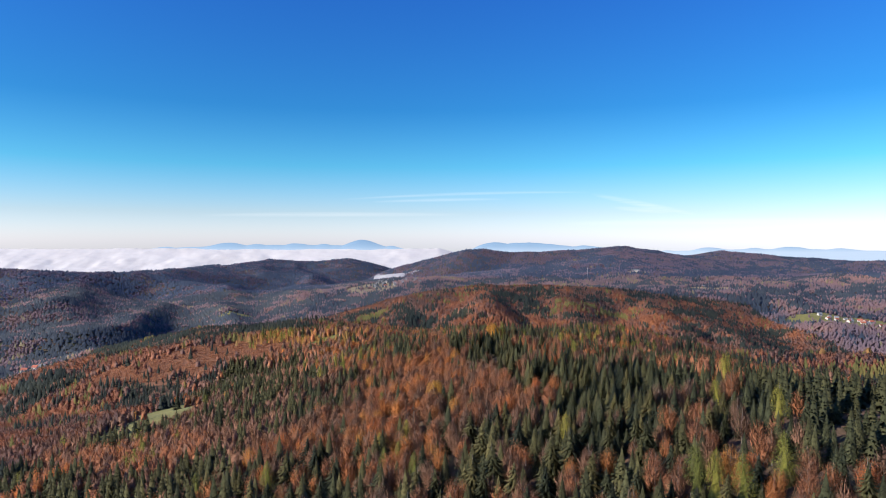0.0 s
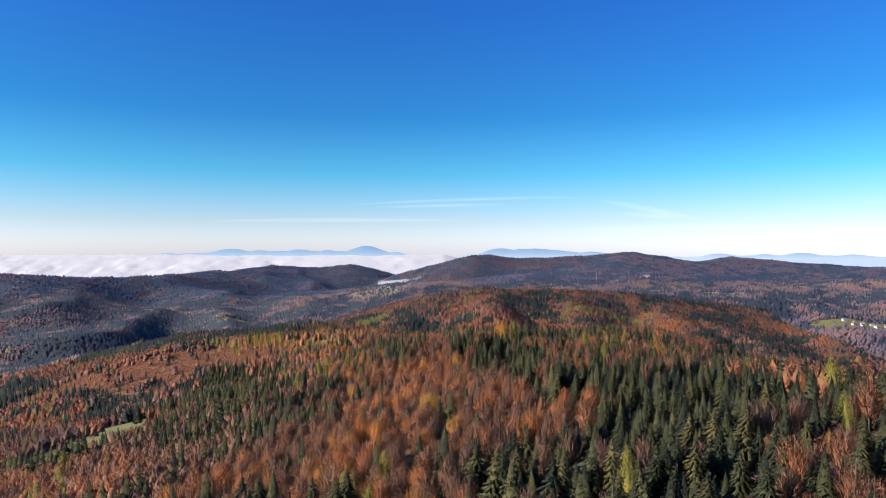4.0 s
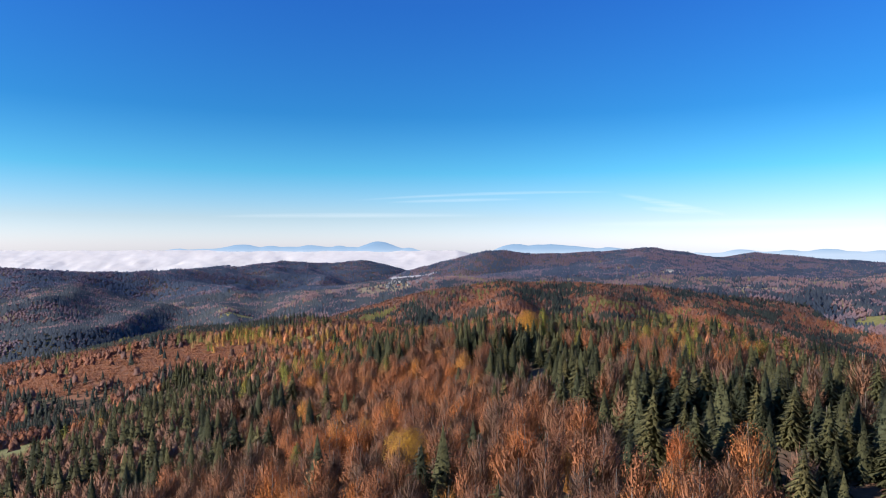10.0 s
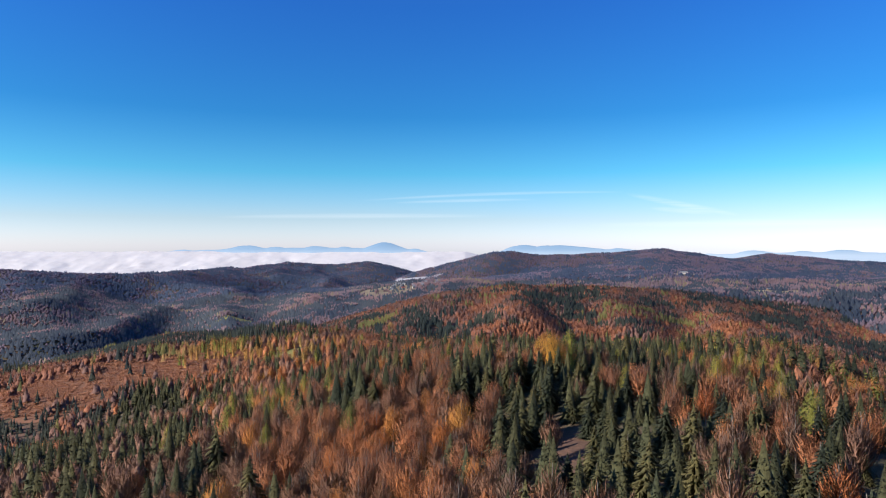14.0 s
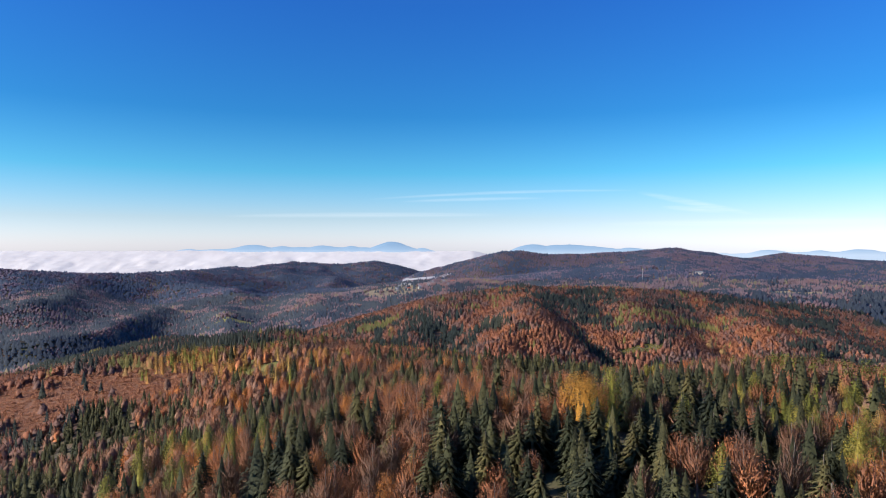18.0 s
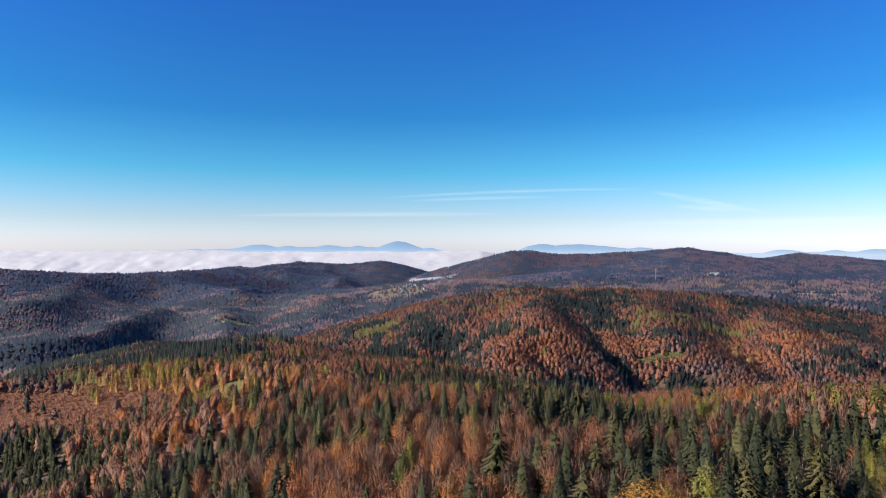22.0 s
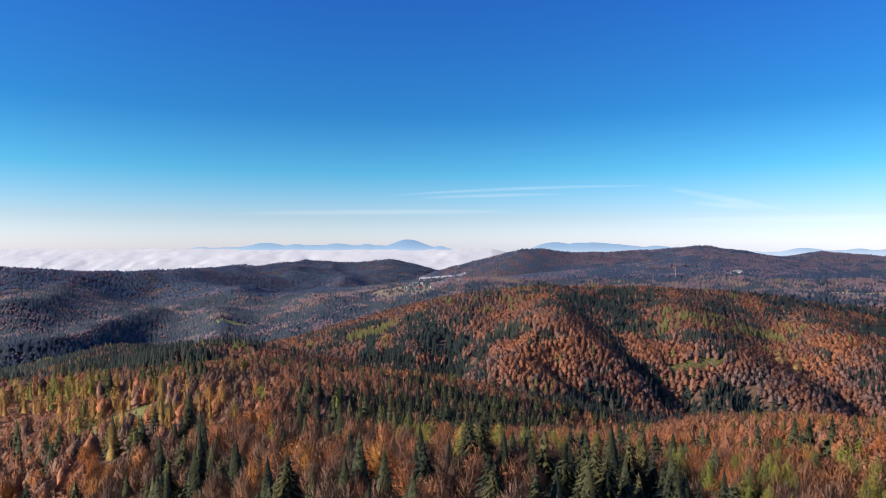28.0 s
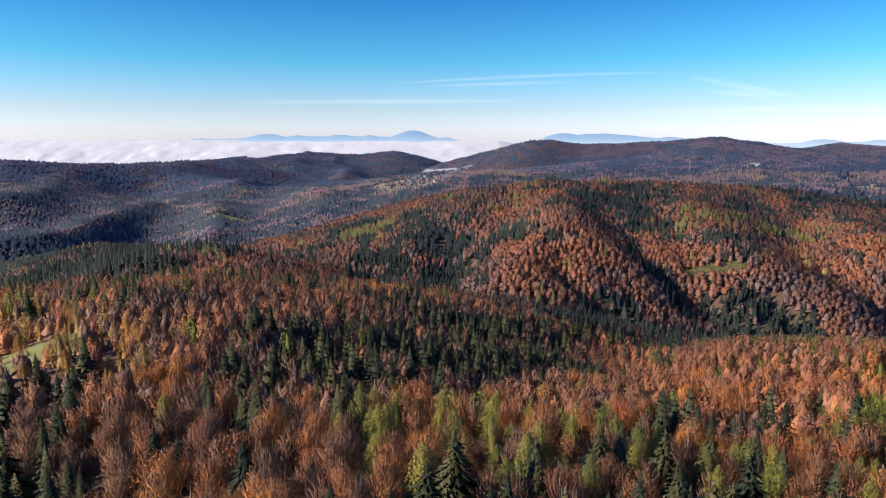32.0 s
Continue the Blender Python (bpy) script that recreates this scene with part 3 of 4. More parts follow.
def shares(x, y):
    """Weights of the kinds and how densely trees stand, over the plan."""
    a, b = value_noise(x, y, 60, 11), value_noise(x, y, 21, 12)
    c, e = value_noise(x * 0.6, y, 170, 13), value_noise(x * 0.6, y, 420, 14)
    near_part = smooth(y, 1350, 950)
    stand = smooth(a * 0.5 + b * 0.3 + c * 0.2, 0.47, 0.60) * near_part + 0.9 * smooth(e * 0.3 + c * 0.4 + a * 0.3, 0.44, 0.58) * (1 - near_part)
    leaf = smooth(value_noise(x, y, 45, 15) * 0.6 + value_noise(x, y, 130, 16) * 0.4, 0.4, 0.6)
    w = np.zeros((7,) + x.shape)
    w[0] = 0.1 + 1.8 * stand * (1 - 0.7 * near_part)
    w[1] = 0.75 - 0.4 * leaf
    w[2] = 0.16 + 0.42 * leaf
    w[3] = 0.008
    w[4] = 0.02 + 0.02 * leaf
    w[5] = 0.012 + 0.06 * leaf * smooth(b, 0.55, 0.8)
    w[6] = 0.0006

    def grow(zone, **more):
        for k, v in more.items():
            w[int(k[1])] += v * zone

    def thin(zone, *kinds, by=0.8):
        for k in kinds:
            w[k] *= 1 - by * np.clip(zone, 0, 1)

    # spruce over the shoulder that the flight starts on, down its eastern side
    edge = 27 - (y - 250) * 0.1
    high = smooth(x - edge + 22 * (a - 0.5) + 12 * (b - 0.5), -7, 7) * smooth(y, 440, 395)
    foot = smooth(y + 0.72 * x, 190, 145) * smooth(x, 40, 0) * smooth(a * 0.5 + b * 0.5, 0.3, 0.48)
    high = np.clip(np.maximum(high, 0.75 * foot), 0, 1) * (1 - 0.8 * smooth(b * 0.6 + a * 0.4, 0.64, 0.72))
    grow(high, k0=5.5, k2=0.35, k5=0.14, k4=0.1)
    # dusky leafless beeches on the western flank, with dark clumps
    flank = np.clip(stretch(x, y, -60, 300, -130, 395, 52) + stretch(x, y, -130, 395, -215, 410, 40), 0, 1) * (1 - high)
    grow(flank, k1=2.6, k0=0.3)
    clumps = near(x, y, -147, 367, 16, 16) + near(x, y, -72, 322, 11, 14) + near(x, y, -54, 306, 9, 11) + near(x, y, -65, 366, 12, 14) + near(x, y, -46, 358, 9, 9) + near(x, y, -33, 346, 7, 8) + near(x, y, -285, 615, 26, 26)
    clumps = clumps + near(x, y, -108, 567, 18, 12) + near(x, y, -60, 487, 13, 10) + near(x, y, -64, 544, 8, 8) + near(x, y, -24, 464, 10, 9) + near(x, y, -29, 520, 9, 9) + near(x, y, 14, 437, 8, 8) + near(x, y, -84, 642, 8, 10) + near(x, y, -104, 330, 10, 10) + near(x, y, -178, 360, 18, 14)
    grow(clumps, k0=7.0)
    thin(flank, 2, by=0.9)
    thin(flank, 5, by=0.9)
    # coppery beeches in the hollow on the crest
    copper = np.clip(stretch(x, y, -35, 250, -28, 360, 24) + stretch(x, y, 10, 245, 22, 310, 22) + stretch(x, y, -8, 380, -3, 450, 14), 0, 1) * (1 - 0.85 * high)
    grow(copper, k2=2.8, k1=1.1, k5=0.45 + 0.4 * smooth(y, 300, 250), k3=0.05)
    grow(copper * smooth(b, 0.45, 0.7), k0=1.0)
    # young spruce in a belt below the bracken, dark behind the clearing
    belt = np.clip(stretch(x, y, -300, 655, -190, 605, 34) + stretch(x, y, -190, 605, -85, 470, 30) + stretch(x, y, -125, 425, -150, 520, 36), 0, 1)
    grow(belt * smooth(b, 0.1, 0.35), k0=3.6)
    thin(belt, 2, 5)
    # mixed regrowth with larch
    mix = stretch(x, y, -100, 500, -40, 420, 26)
    grow(mix, k0=0.9, k3=0.35, k4=0.5, k5=0.3, k2=0.4)
    # leafless crest beeches ahead, with spruce clumps
    ahead_part = stretch(x, y, -60, 600, 15, 470, 46)
    grow(ahead_part, k1=2.0, k2=0.5)
    grow(near(x, y, -8, 535, 24, 26) + near(x, y, 20, 520, 16, 18) + near(x, y, -18, 450, 12, 12) + near(x, y, 47, 575, 16, 22) + near(x, y, 55, 540, 12, 16), k0=3.2)
    grow(near(x, y, 47, 448, 16, 18) + near(x, y, 85, 500, 26, 24) + near(x, y, 46, 538, 14, 16), k0=5.0)
    # bright young larches east of the crest, open pines along the shoulder
    young = near(x, y, 82, 452, 36, 26)
    grow(young, k4=2.4, k3=0.35, k0=1.3)
    thin(young, 1, 2, by=0.6)
    pines = stretch(x, y, 105, 560, 165, 610, 34)
    grow(pines, k4=1.8, k1=0.8, k2=0.6)
    grow(near(x, y, 72, 545, 26, 20), k1=2.6)
    grow(near(x, y, 105, 600, 30, 26), k2=1.6, k5=0.3)
    # larch meadow, coppery crest round it
    larch = stretch(x, y, -215, 735, -95, 670, 24)
    grow(larch, k3=2.6, k4=0.4, k1=0.5)
    thin(larch, 0, 1, 2, by=0.75)
    grow(near(x, y, -95, 715, 40, 36) + stretch(x, y, -75, 735, -40, 780, 20), k1=1.6, k2=1.4)
    grow(near(x, y, -118, 735, 9, 12) + near(x, y, -143, 752, 9, 10), k0=7.0)
    glow = near(x, y, -45, 610, 40, 40)
    grow(glow, k2=1.4, k5=1.3)
    # spruce hollow in the middle, green larches through the leaves at its near side
    hollow = np.clip(stretch(x, y, -30, 690, 30, 740, 30) + near(x, y, -67, 615, 14, 14), 0, 1)
    grow(hollow * smooth(b, 0.2, 0.5), k0=3.0, k4=0.25)
    larches = np.clip(stretch(x, y, -15, 612, 35, 618, 18) + stretch(x, y, 75, 625, 120, 720, 34), 0, 1)
    grow(larches, k4=1.6, k2=0.9, k5=0.4, k0=0.5)
    pale = np.clip(stretch(x, y, 95, 765, 165, 795, 34) + stretch(x, y, 98, 715, 120, 760, 22), 0, 1)
    grow(pale, k2=6.0, k1=1.0)
    thin(pale, 0, by=0.9)
    slope = smooth(x, 110, 140) * smooth(y, 620, 680) * smooth(y, 880, 840)
    grow(slope, k4=1.5, k2=1.4, k1=0.3)
    thin(slope, 0, by=0.85)
    # crests behind the meadow: spruce row, copper bands, dark crest running west
    grow(stretch(x, y, -165, 835, -70, 800, 13), k0=4.0)
    grow(stretch(x, y, -175, 900, -120, 850, 20), k1=1.2, k2=2.2)
    west = stretch(x, y, -250, 965, -700, 1300, 60) + 0.8 * stretch(x, y, -250, 800, -420, 850, 30)
    grow(west, k0=3.0, k4=0.1)
    grow(near(x, y, -188, 925, 22, 14), k4=2.2, k0=0.8)
    # the ravine floor is spruce
    ravine = np.clip(1.6 * stretch(x, y, -60, 975, 420, 985, 34) + stretch(x, y, 84, 780, 102, 850, 13) + stretch(x, y, 102, 850, 60, 930, 20), 0, 1.6)
    grow(ravine, k0=2.8)
    # the hill behind it: copper slopes, olive pines above, dark ravines
    mid = smooth(y, 985, 1030) * smooth(y, 1560, 1450) * smooth(x, -420, -250)
    grow(mid, k2=0.6, k1=0.5)
    grow(mid * stretch(x, y, 40, 1055, 110, 1040, 50), k2=1.6, k5=0.12)
    grow(mid * stretch(x, y, 182, 1185, 176, 1085, 11), k2=3.0, k5=2.0)
    grow(mid * stretch(x, y, 255, 1100, 290, 1030, 14), k2=2.2, k5=0.9)
    grow(mid * stretch(x, y, 30, 1165, 120, 1262, 24), k2=1.8, k1=0.6)
    grow(mid * near(x, y, 350, 1190, 130, 130), k2=0.9, k1=0.5)
    grow(mid * (stretch(x, y, 200, 1225, 360, 1290, 30) + 0.6 * stretch(x, y, -120, 1240, 10, 1290, 30)), k4=1.7, k1=0.3)
    wind = x + 7 * np.sin(y / 17 + 150) + 14 * (value_noise(x, y, 40, 9) - 0.5)
    cuts = 0.5 * stretch(wind, y, 112, 1245, 146, 1120, 10) + stretch(wind, y, 146, 1120, 174, 1045, 14) + stretch(x, y, 222, 1090, 250, 990, 12) + stretch(x, y, 320, 1105, 365, 990, 11)
    cuts = cuts + stretch(x, y, -20, 1168, 70, 1098, 8) + near(x, y, 205, 1035, 26, 34) + 0.8 * stretch(x, y, -170, 1230, -40, 1085, 44)
    cuts = cuts + 0.75 * near(x, y, -5, 1125, 55, 60) + 0.7 * stretch(x, y, 125, 1265, 250, 1420, 30) + 0.6 * stretch(x, y, 60, 1330, 140, 1290, 22)
    grow(mid * cuts, k0=2.8)
    thin(mid * cuts, 1, 2, 5, by=0.5)
    grow(smooth(y, 1030, 1100) * near(x, y, 700, 1400, 360, 300), k0=0.9)
    # the western hills are mostly spruce, thickened to stand in for their shade
    grow(smooth(x, -250, -600) * smooth(y, 900, 1300) * (0.35 + 0.65 * smooth(land(x, y), 60, -10)), k0=1.3)
    w = np.clip(w, 0, None)
    dense = np.ones(x.shape)
    dense *= 1 - 0.93 * (near(x, y, -300, 705, 150, 46) * (0.6 + 0.8 * b) > 0.46)
    dense *= 1 - 0.6 * stretch(x, y, -118, 455, -70, 415, 22)
    dense *= 1 - 0.5 * stretch(x, y, -70, 520, -100, 630, 30)
    dense *= 1 - 0.3 * larch
    for cx, cy, rx, ry in CLEARINGS:
        dense *= 1 - (0.97 if cy < 2000 else 0.8) * (near(x, y, cx, cy, rx, ry) > 0.42)
    return w, dense


# open ground: centre and half-widths
CLEARINGS = [(-192, 430, 34, 74), (-234, 508, 31, 56), (-128, 690, 22, 16), (-158, 725, 26, 9), (-205, 742, 20, 8), (215, 1100, 34, 12), (-250, 2235, 95, 110), (905, 1400, 150, 70),
             (-625, 1932, 60, 24), (776, 2515, 60, 34), (815, 1935, 70, 26), (-815, 1262, 70, 26)]


def stature(x, y, kind):
    """How tall the trees of a kind grow at a place: close stands on the shoulder, young belts, big lone spruces elsewhere."""
    shoulder = smooth(x - 34 + (y - 250) * 0.13, -14, 6) * smooth(y, 445, 400)
    belt = np.clip(stretch(x, y, -300, 655, -190, 605, 40) + stretch(x, y, -190, 605, -85, 470, 34) + near(x, y, -108, 567, 24, 16), 0, 1)
    spruce = 1.32 - 0.3 * shoulder - 0.55 * belt * (1 - shoulder)
    larch = 1 - 0.42 * np.clip(near(x, y, 82, 452, 48, 36) + near(x, y, 130, 690, 110, 110), 0, 1)
    spruce = np.where(y > 950, 1.15, spruce)
    return np.where(kind == 0, spruce, np.where(kind == 4, larch, 1.0))


def scatter(x0, x1, y0, y1, step, keep):
    xs, ys = np.arange(x0, x1, step), np.arange(y0, y1, step)
    gx, gy = np.meshgrid(xs, ys)
    gx = (gx + rng.uniform(-0.48, 0.48, gx.shape) * step).ravel()
    gy = (gy + rng.uniform(-0.48, 0.48, gy.shape) * step).ravel()
    k = keep(gx, gy)
    gx, gy = gx[k], gy[k]
    w, dense = shares(gx, gy)
    k = rng.uniform(size=len(gx)) < dense
    gx, gy, w = gx[k], gy[k], w[:, k]
    cum = np.cumsum(w / w.sum(0), 0)
    # like stands with like: the draw varies slowly over the plan
    q = 0.6 * value_noise(gx, gy, step * 3.2, 71) + 0.4 * value_noise(gx, gy, step * 9.0, 72) + (0.6 if step < 5 else 0.26) * rng.uniform(size=len(gx))
    draw = np.empty(len(gx))
    draw[np.argsort(q)] = (np.arange(len(gx)) + 0.5) / len(gx)
    kind = (draw[None, :] > cum).sum(0).clip(0, 6)
    k = (kind > 0) | (rng.uniform(size=len(gx)) < (0.72 if step < 5 else 0.8))
    gx, gy, kind = gx[k], gy[k], kind[k]
    return gx, gy, kind


def closest(x, y):
    """How near the flight line comes to a place while it lies ahead."""
    return np.maximum(np.maximum(np.abs(x - 11) / 0.72, y - 512.0), 95.0)


def ahead(x, y):
    return (y > 60) & (np.abs(x) < 0.88 * y + 60)


def lay(kind, lod, x, y, scale, turn, tint, variants=4):
    """All trees of a kind at one level of detail as one mesh of verts, faces, tints."""
    V, F, T, N, base = [], [], [], [], 0
    z = land(x, y)
    e = (6, 6, 8, 12, 16, 25, 35)[lod]
    slope = np.stack([(land(x - e, y) - land(x + e, y)) / (2 * e), (land(x, y - e) - land(x, y + e)) / (2 * e), np.ones(len(x))], 1)
    slope /= np.linalg.norm(slope, axis=1, keepdims=True)
    lie = (0.1, 0.12, 0.22, 0.45, 0.55, 0.65, 0.72)[lod]
    which = rng.integers(0, variants, len(x))
    for k in range(variants):
        v, f = crown(kind, lod)
        rn = round_normals(v, kind, f if lod < 3 or kind == 0 and lod < 4 else None)
        i = np.where(which == k)[0]
        if not len(i):
            continue
        c, s = np.cos(turn[i])[:, None], np.sin(turn[i])[:, None]
        q = np.stack([(v[None, :, 0] * c - v[None, :, 1] * s) * scale[i, None] + x[i, None],
                      (v[None, :, 0] * s + v[None, :, 1] * c) * scale[i, None] + y[i, None],
                      v[None, :, 2] * scale[i, None] + z[i, None] - 0.2], 2)
        V.append(q.reshape(-1, 3))
        F.append((f[None] + (np.arange(len(i)) * len(v))[:, None, None]).reshape(-1, 3) + base)
        T.append(np.repeat(tint[i], len(v)))
        n = np.stack([rn[None, :, 0] * c - rn[None, :, 1] * s, rn[None, :, 0] * s + rn[None, :, 1] * c, np.repeat(rn[None, :, 2], len(i), 0)], 2)
        n = n * (1 - lie) + slope[i][:, None, :] * lie
        N.append((n / (np.linalg.norm(n, axis=2, keepdims=True) + 1e-6)).reshape(-1, 3))
        base += len(i) * len(v)
    return np.concatenate(V), np.concatenate(F), np.concatenate(T), np.concatenate(N)


STUFF = {0: ("spruce_wood", "spruce crowns"), 1: ("bare_beech_wood", "bare beech crowns"), 2: ("russet_beech_wood", "russet beech crowns"), 3: ("golden_larch_wood", "golden larch crowns"), 4: ("green_larch_wood", "green larch crowns"),
         5: ("orange_beech_wood", "orange beech crowns"), 6: ("yellow_maple_wood", "yellow maple crowns")}


def wood(x, y, kind, lod, where, mats):
    scale = np.where(kind == 0, rng.uniform(0.68, 1.2, len(x)), rng.uniform(0.8, 1.1, len(x)))
    turn = rng.uniform(0, 6.28, len(x))
    mood = 0.5 + 1.5 * (0.5 * value_noise(x, y, 35, 61) + 0.5 * value_noise(x, y, 110, 62) - 0.5)
    own = 0.45 if lod < 2 else 0.25 if lod < 5 else 0.12
    scale = scale * stature(x, y, kind)
    scale = np.where(kind == 3, scale * rng.uniform(0.5, 0.95, len(x)), scale)
    tint = 1 + np.clip((1 - own) * mood + own * rng.uniform(0, 1, len(x)) - (0.12 if lod > 2 else 0.0), 0, 1)
    for k in range(7):
        i = kind == k
        if i.sum() == 0:
            continue
        v, f, t, n = lay(k, lod, x[i], y[i], scale[i], turn[i], tint[i])
        ob = mesh_object(STUFF[k][0], v, f, mats[k], t, False, n)
        tagged(ob, "dense " + STUFF[k][1] + " " + where, "forest", kind="stuff")


def classes(kind, size):
    """Spruces and beeches in three size classes, each a kind of its own."""
    return np.where(np.isin(kind, (0, 1, 2)), np.digitize(size, (0.84, 1.0)), 1)


def single_trees(x, y, kind, size):
    """The nearest trees, each with its own stem and crown."""
    made, used = {}, set()
    z = land(x, y)
    grown = classes(kind, size / stature(x, y, kind))
    for i in range(len(x)):
        k, g, j = int(kind[i]), int(grown[i]), int(rng.integers(0, 3))
        spec, s = KINDS[k], size[i]
        if (k, j) not in made:
            if k == 0:
                tv, tf = trunk_shape(9.3, 0.2, 0, 0.3, 1.0, 6)
            elif k in (1, 2, 5, 6):
                tv, tf = trunk_shape(10.4, 0.17, 12, 0.34, 2.4, 6)
            else:
                tv, tf = trunk_shape(12.2, 0.17, 4, 0.4, 1.7, 6)
            v, f = crown(k, 0)
            made[k, j] = raw_mesh("crown", v, f, spec["mat"], None, False, round_normals(v, k, f)), raw_mesh("trunk", tv, tf, M_BARK, None, True)
        m = pose(x[i], y[i], z[i] - 0.15, rng.uniform(-2, 2), rng.uniform(-2, 2), rng.uniform(0, 360))
        if (k, g, j) not in used:
            word = ("young_", "", "tall_")[g]
            ob = tagged(new(word + spec["name"]), word.replace("_", " ") + spec["label"], spec["category"], word.replace("_", " ") + spec["name"].replace("_", " ") + "s of the near ridge")
            new("crown", made[k, j][0]).parent = ob
            new("trunk", made[k, j][1]).parent = ob
            ob.matrix_basis = m
            used.add((k, g, j))
            made[k, g, j] = ob
        else:
            ob = copy_thing(made[k, g, j], m)
        ob.scale = (s * rng.uniform(0.9, 1.1), s * rng.uniform(0.9, 1.1), s)


def in_sight(x, y):
    """Whether the far slopes at a place can be seen from the flight line."""
    seen = np.zeros(len(x), bool)
    for ex, ey, ez in ((0, 0, 200), (6, 150, 172), (24, 510, 160)):
        ang = np.linspace(-0.9, 0.9, 500)
        dist = np.linspace(40, 5400, 670)
        px, py = ex + np.sin(ang)[:, None] * dist, ey + np.cos(ang)[:, None] * dist
        top = np.maximum.accumulate((land(px, py) + 12 - ez) / dist, 1)
        r, a = np.hypot(x - ex, y - ey), np.arctan2(x - ex, y - ey)
        ia = np.clip(np.round((a + 0.9) / 1.8 * 499).astype(int), 0, 499)
        ir = np.clip(((r - 48) / 8.0).astype(int), 0, 669)
        seen |= (land(x, y) + 26 - ez) / r >= top[ia, ir]
    return seen


# trees that stand out: place, kind, size
LANDMARKS = [(34, 424, 6, 1.0), (41, 429, 4, 1.25), (-3, 275, 6, 0.85), (40, 134, 5, 0.8), (38, 255, 5, 0.9), (55, 310, 5, 0.9), (60, 368, 5, 0.9), (35, 179, 4, 1.1),
             (-232, 572, 5, 1.1), (-244, 578, 5, 1.0), (-222, 566, 5, 1.0), (43, 786, 3, 0.7), (30, 797, 3, 0.6), (56, 792, 4, 0.6), (-123, 683, 3, 0.85), (-131, 716, 3, 0.9), (-208, 727, 3, 1.15),
             (-118, 703, 3, 0.95), (-16, 454, 0, 1.05), (-30, 404, 3, 0.6), (-104, 768, 0, 1.1), (100, 430, 4, 1.0), (112, 455, 4, 0.9)]
nx, ny, nk = scatter(-330, 420, 60, 960, 4.7, lambda x, y: ahead(x, y) & (closest(x, y) < 330))
lone = np.array(LANDMARKS)
clear = (np.hypot(nx[:, None] - lone[None, :, 0], ny[:, None] - lone[None, :, 1]) > 4.2).all(1)
nx, ny, nk = nx[clear], ny[clear], nk[clear]
d = closest(nx, ny) + rng.uniform(0, 25, len(nx))
size = np.where(nk == 0, rng.uniform(0.66, 1.22, len(nx)), rng.uniform(0.76, 1.14, len(nx)))
size = np.where(nk == 3, size * rng.uniform(0.5, 0.95, len(nx)), size)
grown = classes(nk, size)
single = np.zeros(len(nx), bool)
for k in range(7):
    for g in range(3):
        i = np.where((nk == k) & (grown == g) & (d < 190))[0]
        single[i[np.argsort(d[i])][:215]] = True
size = size * stature(nx, ny, nk)
single_trees(np.append(nx[single], lone[:, 0]), np.append(ny[single], lone[:, 1]), np.append(nk[single], lone[:, 2]), np.append(size[single], lone[:, 3]))
rest = ~single
OWN = [s["mat"] for s in KINDS]
l1 = rest & (d < 135)
wood(nx[l1], ny[l1], nk[l1], 1, "on the near ridge", OWN)
l2 = rest & ~l1
wood(nx[l2], ny[l2], nk[l2], 2, "on the flanks of the near ridge", OWN)
mx, my, mk = scatter(-900, 1100, 250, 1650, 5.1, lambda x, y: ahead(x, y) & (closest(x, y) >= 330) & (closest(x, y) < 1000) & in_sight(x, y))
m2 = closest(mx, my) < 640
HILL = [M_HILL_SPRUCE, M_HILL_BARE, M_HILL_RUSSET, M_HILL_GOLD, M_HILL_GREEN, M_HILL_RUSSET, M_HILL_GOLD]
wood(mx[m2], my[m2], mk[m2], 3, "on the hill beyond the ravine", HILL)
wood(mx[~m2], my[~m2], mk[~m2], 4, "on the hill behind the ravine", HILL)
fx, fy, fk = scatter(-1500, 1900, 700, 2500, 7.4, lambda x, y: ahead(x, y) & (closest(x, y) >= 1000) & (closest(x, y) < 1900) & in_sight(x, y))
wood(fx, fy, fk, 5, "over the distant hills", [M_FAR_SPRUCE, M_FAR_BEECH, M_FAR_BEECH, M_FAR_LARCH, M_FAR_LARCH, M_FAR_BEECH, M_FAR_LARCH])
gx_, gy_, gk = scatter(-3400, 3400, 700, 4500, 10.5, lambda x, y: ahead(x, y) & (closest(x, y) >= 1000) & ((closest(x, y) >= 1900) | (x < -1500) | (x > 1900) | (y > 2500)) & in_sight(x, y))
wood(gx_, gy_, gk, 6, "over the farthest hills", [M_HAZED_SPRUCE, M_HAZED_BEECH, M_HAZED_BEECH, M_FAR_LARCH, M_HAZED_SPRUCE, M_HAZED_BEECH, M_FAR_LARCH])
# woods beside and behind the start of the flight
bx, by, bk = scatter(-420, 420, -160, 480, 6.4, lambda x, y: ~ahead(x, y))
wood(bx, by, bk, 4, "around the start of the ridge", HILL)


def bracken(cx, cy, rx, ry, n, mat, name, label):
    """Low bushes and ferns over open ground."""
    a, r = rng.uniform(0, 6.283, n), np.sqrt(rng.uniform(0, 1, n))
    x, y = cx + rx * r * np.cos(a), cy + ry * r * np.sin(a)
    v0, f0 = crown_shape(2.1, 0.0, 1.8, 14, 0.4, 1.0, 8)
    s = rng.uniform(0.4, 1.25, n)
    q = v0[None] * s[:, None, None] + np.stack([x, y, land(x, y)], 1)[:, None, :]
    f = (f0[None] + (np.arange(n) * len(v0))[:, None, None]).reshape(-1, 3)
    tagged(mesh_object(name, q.reshape(-1, 3), f, mat, np.repeat(rng.uniform(1, 2, n), len(v0)), False), label, "undergrowth", kind="stuff")


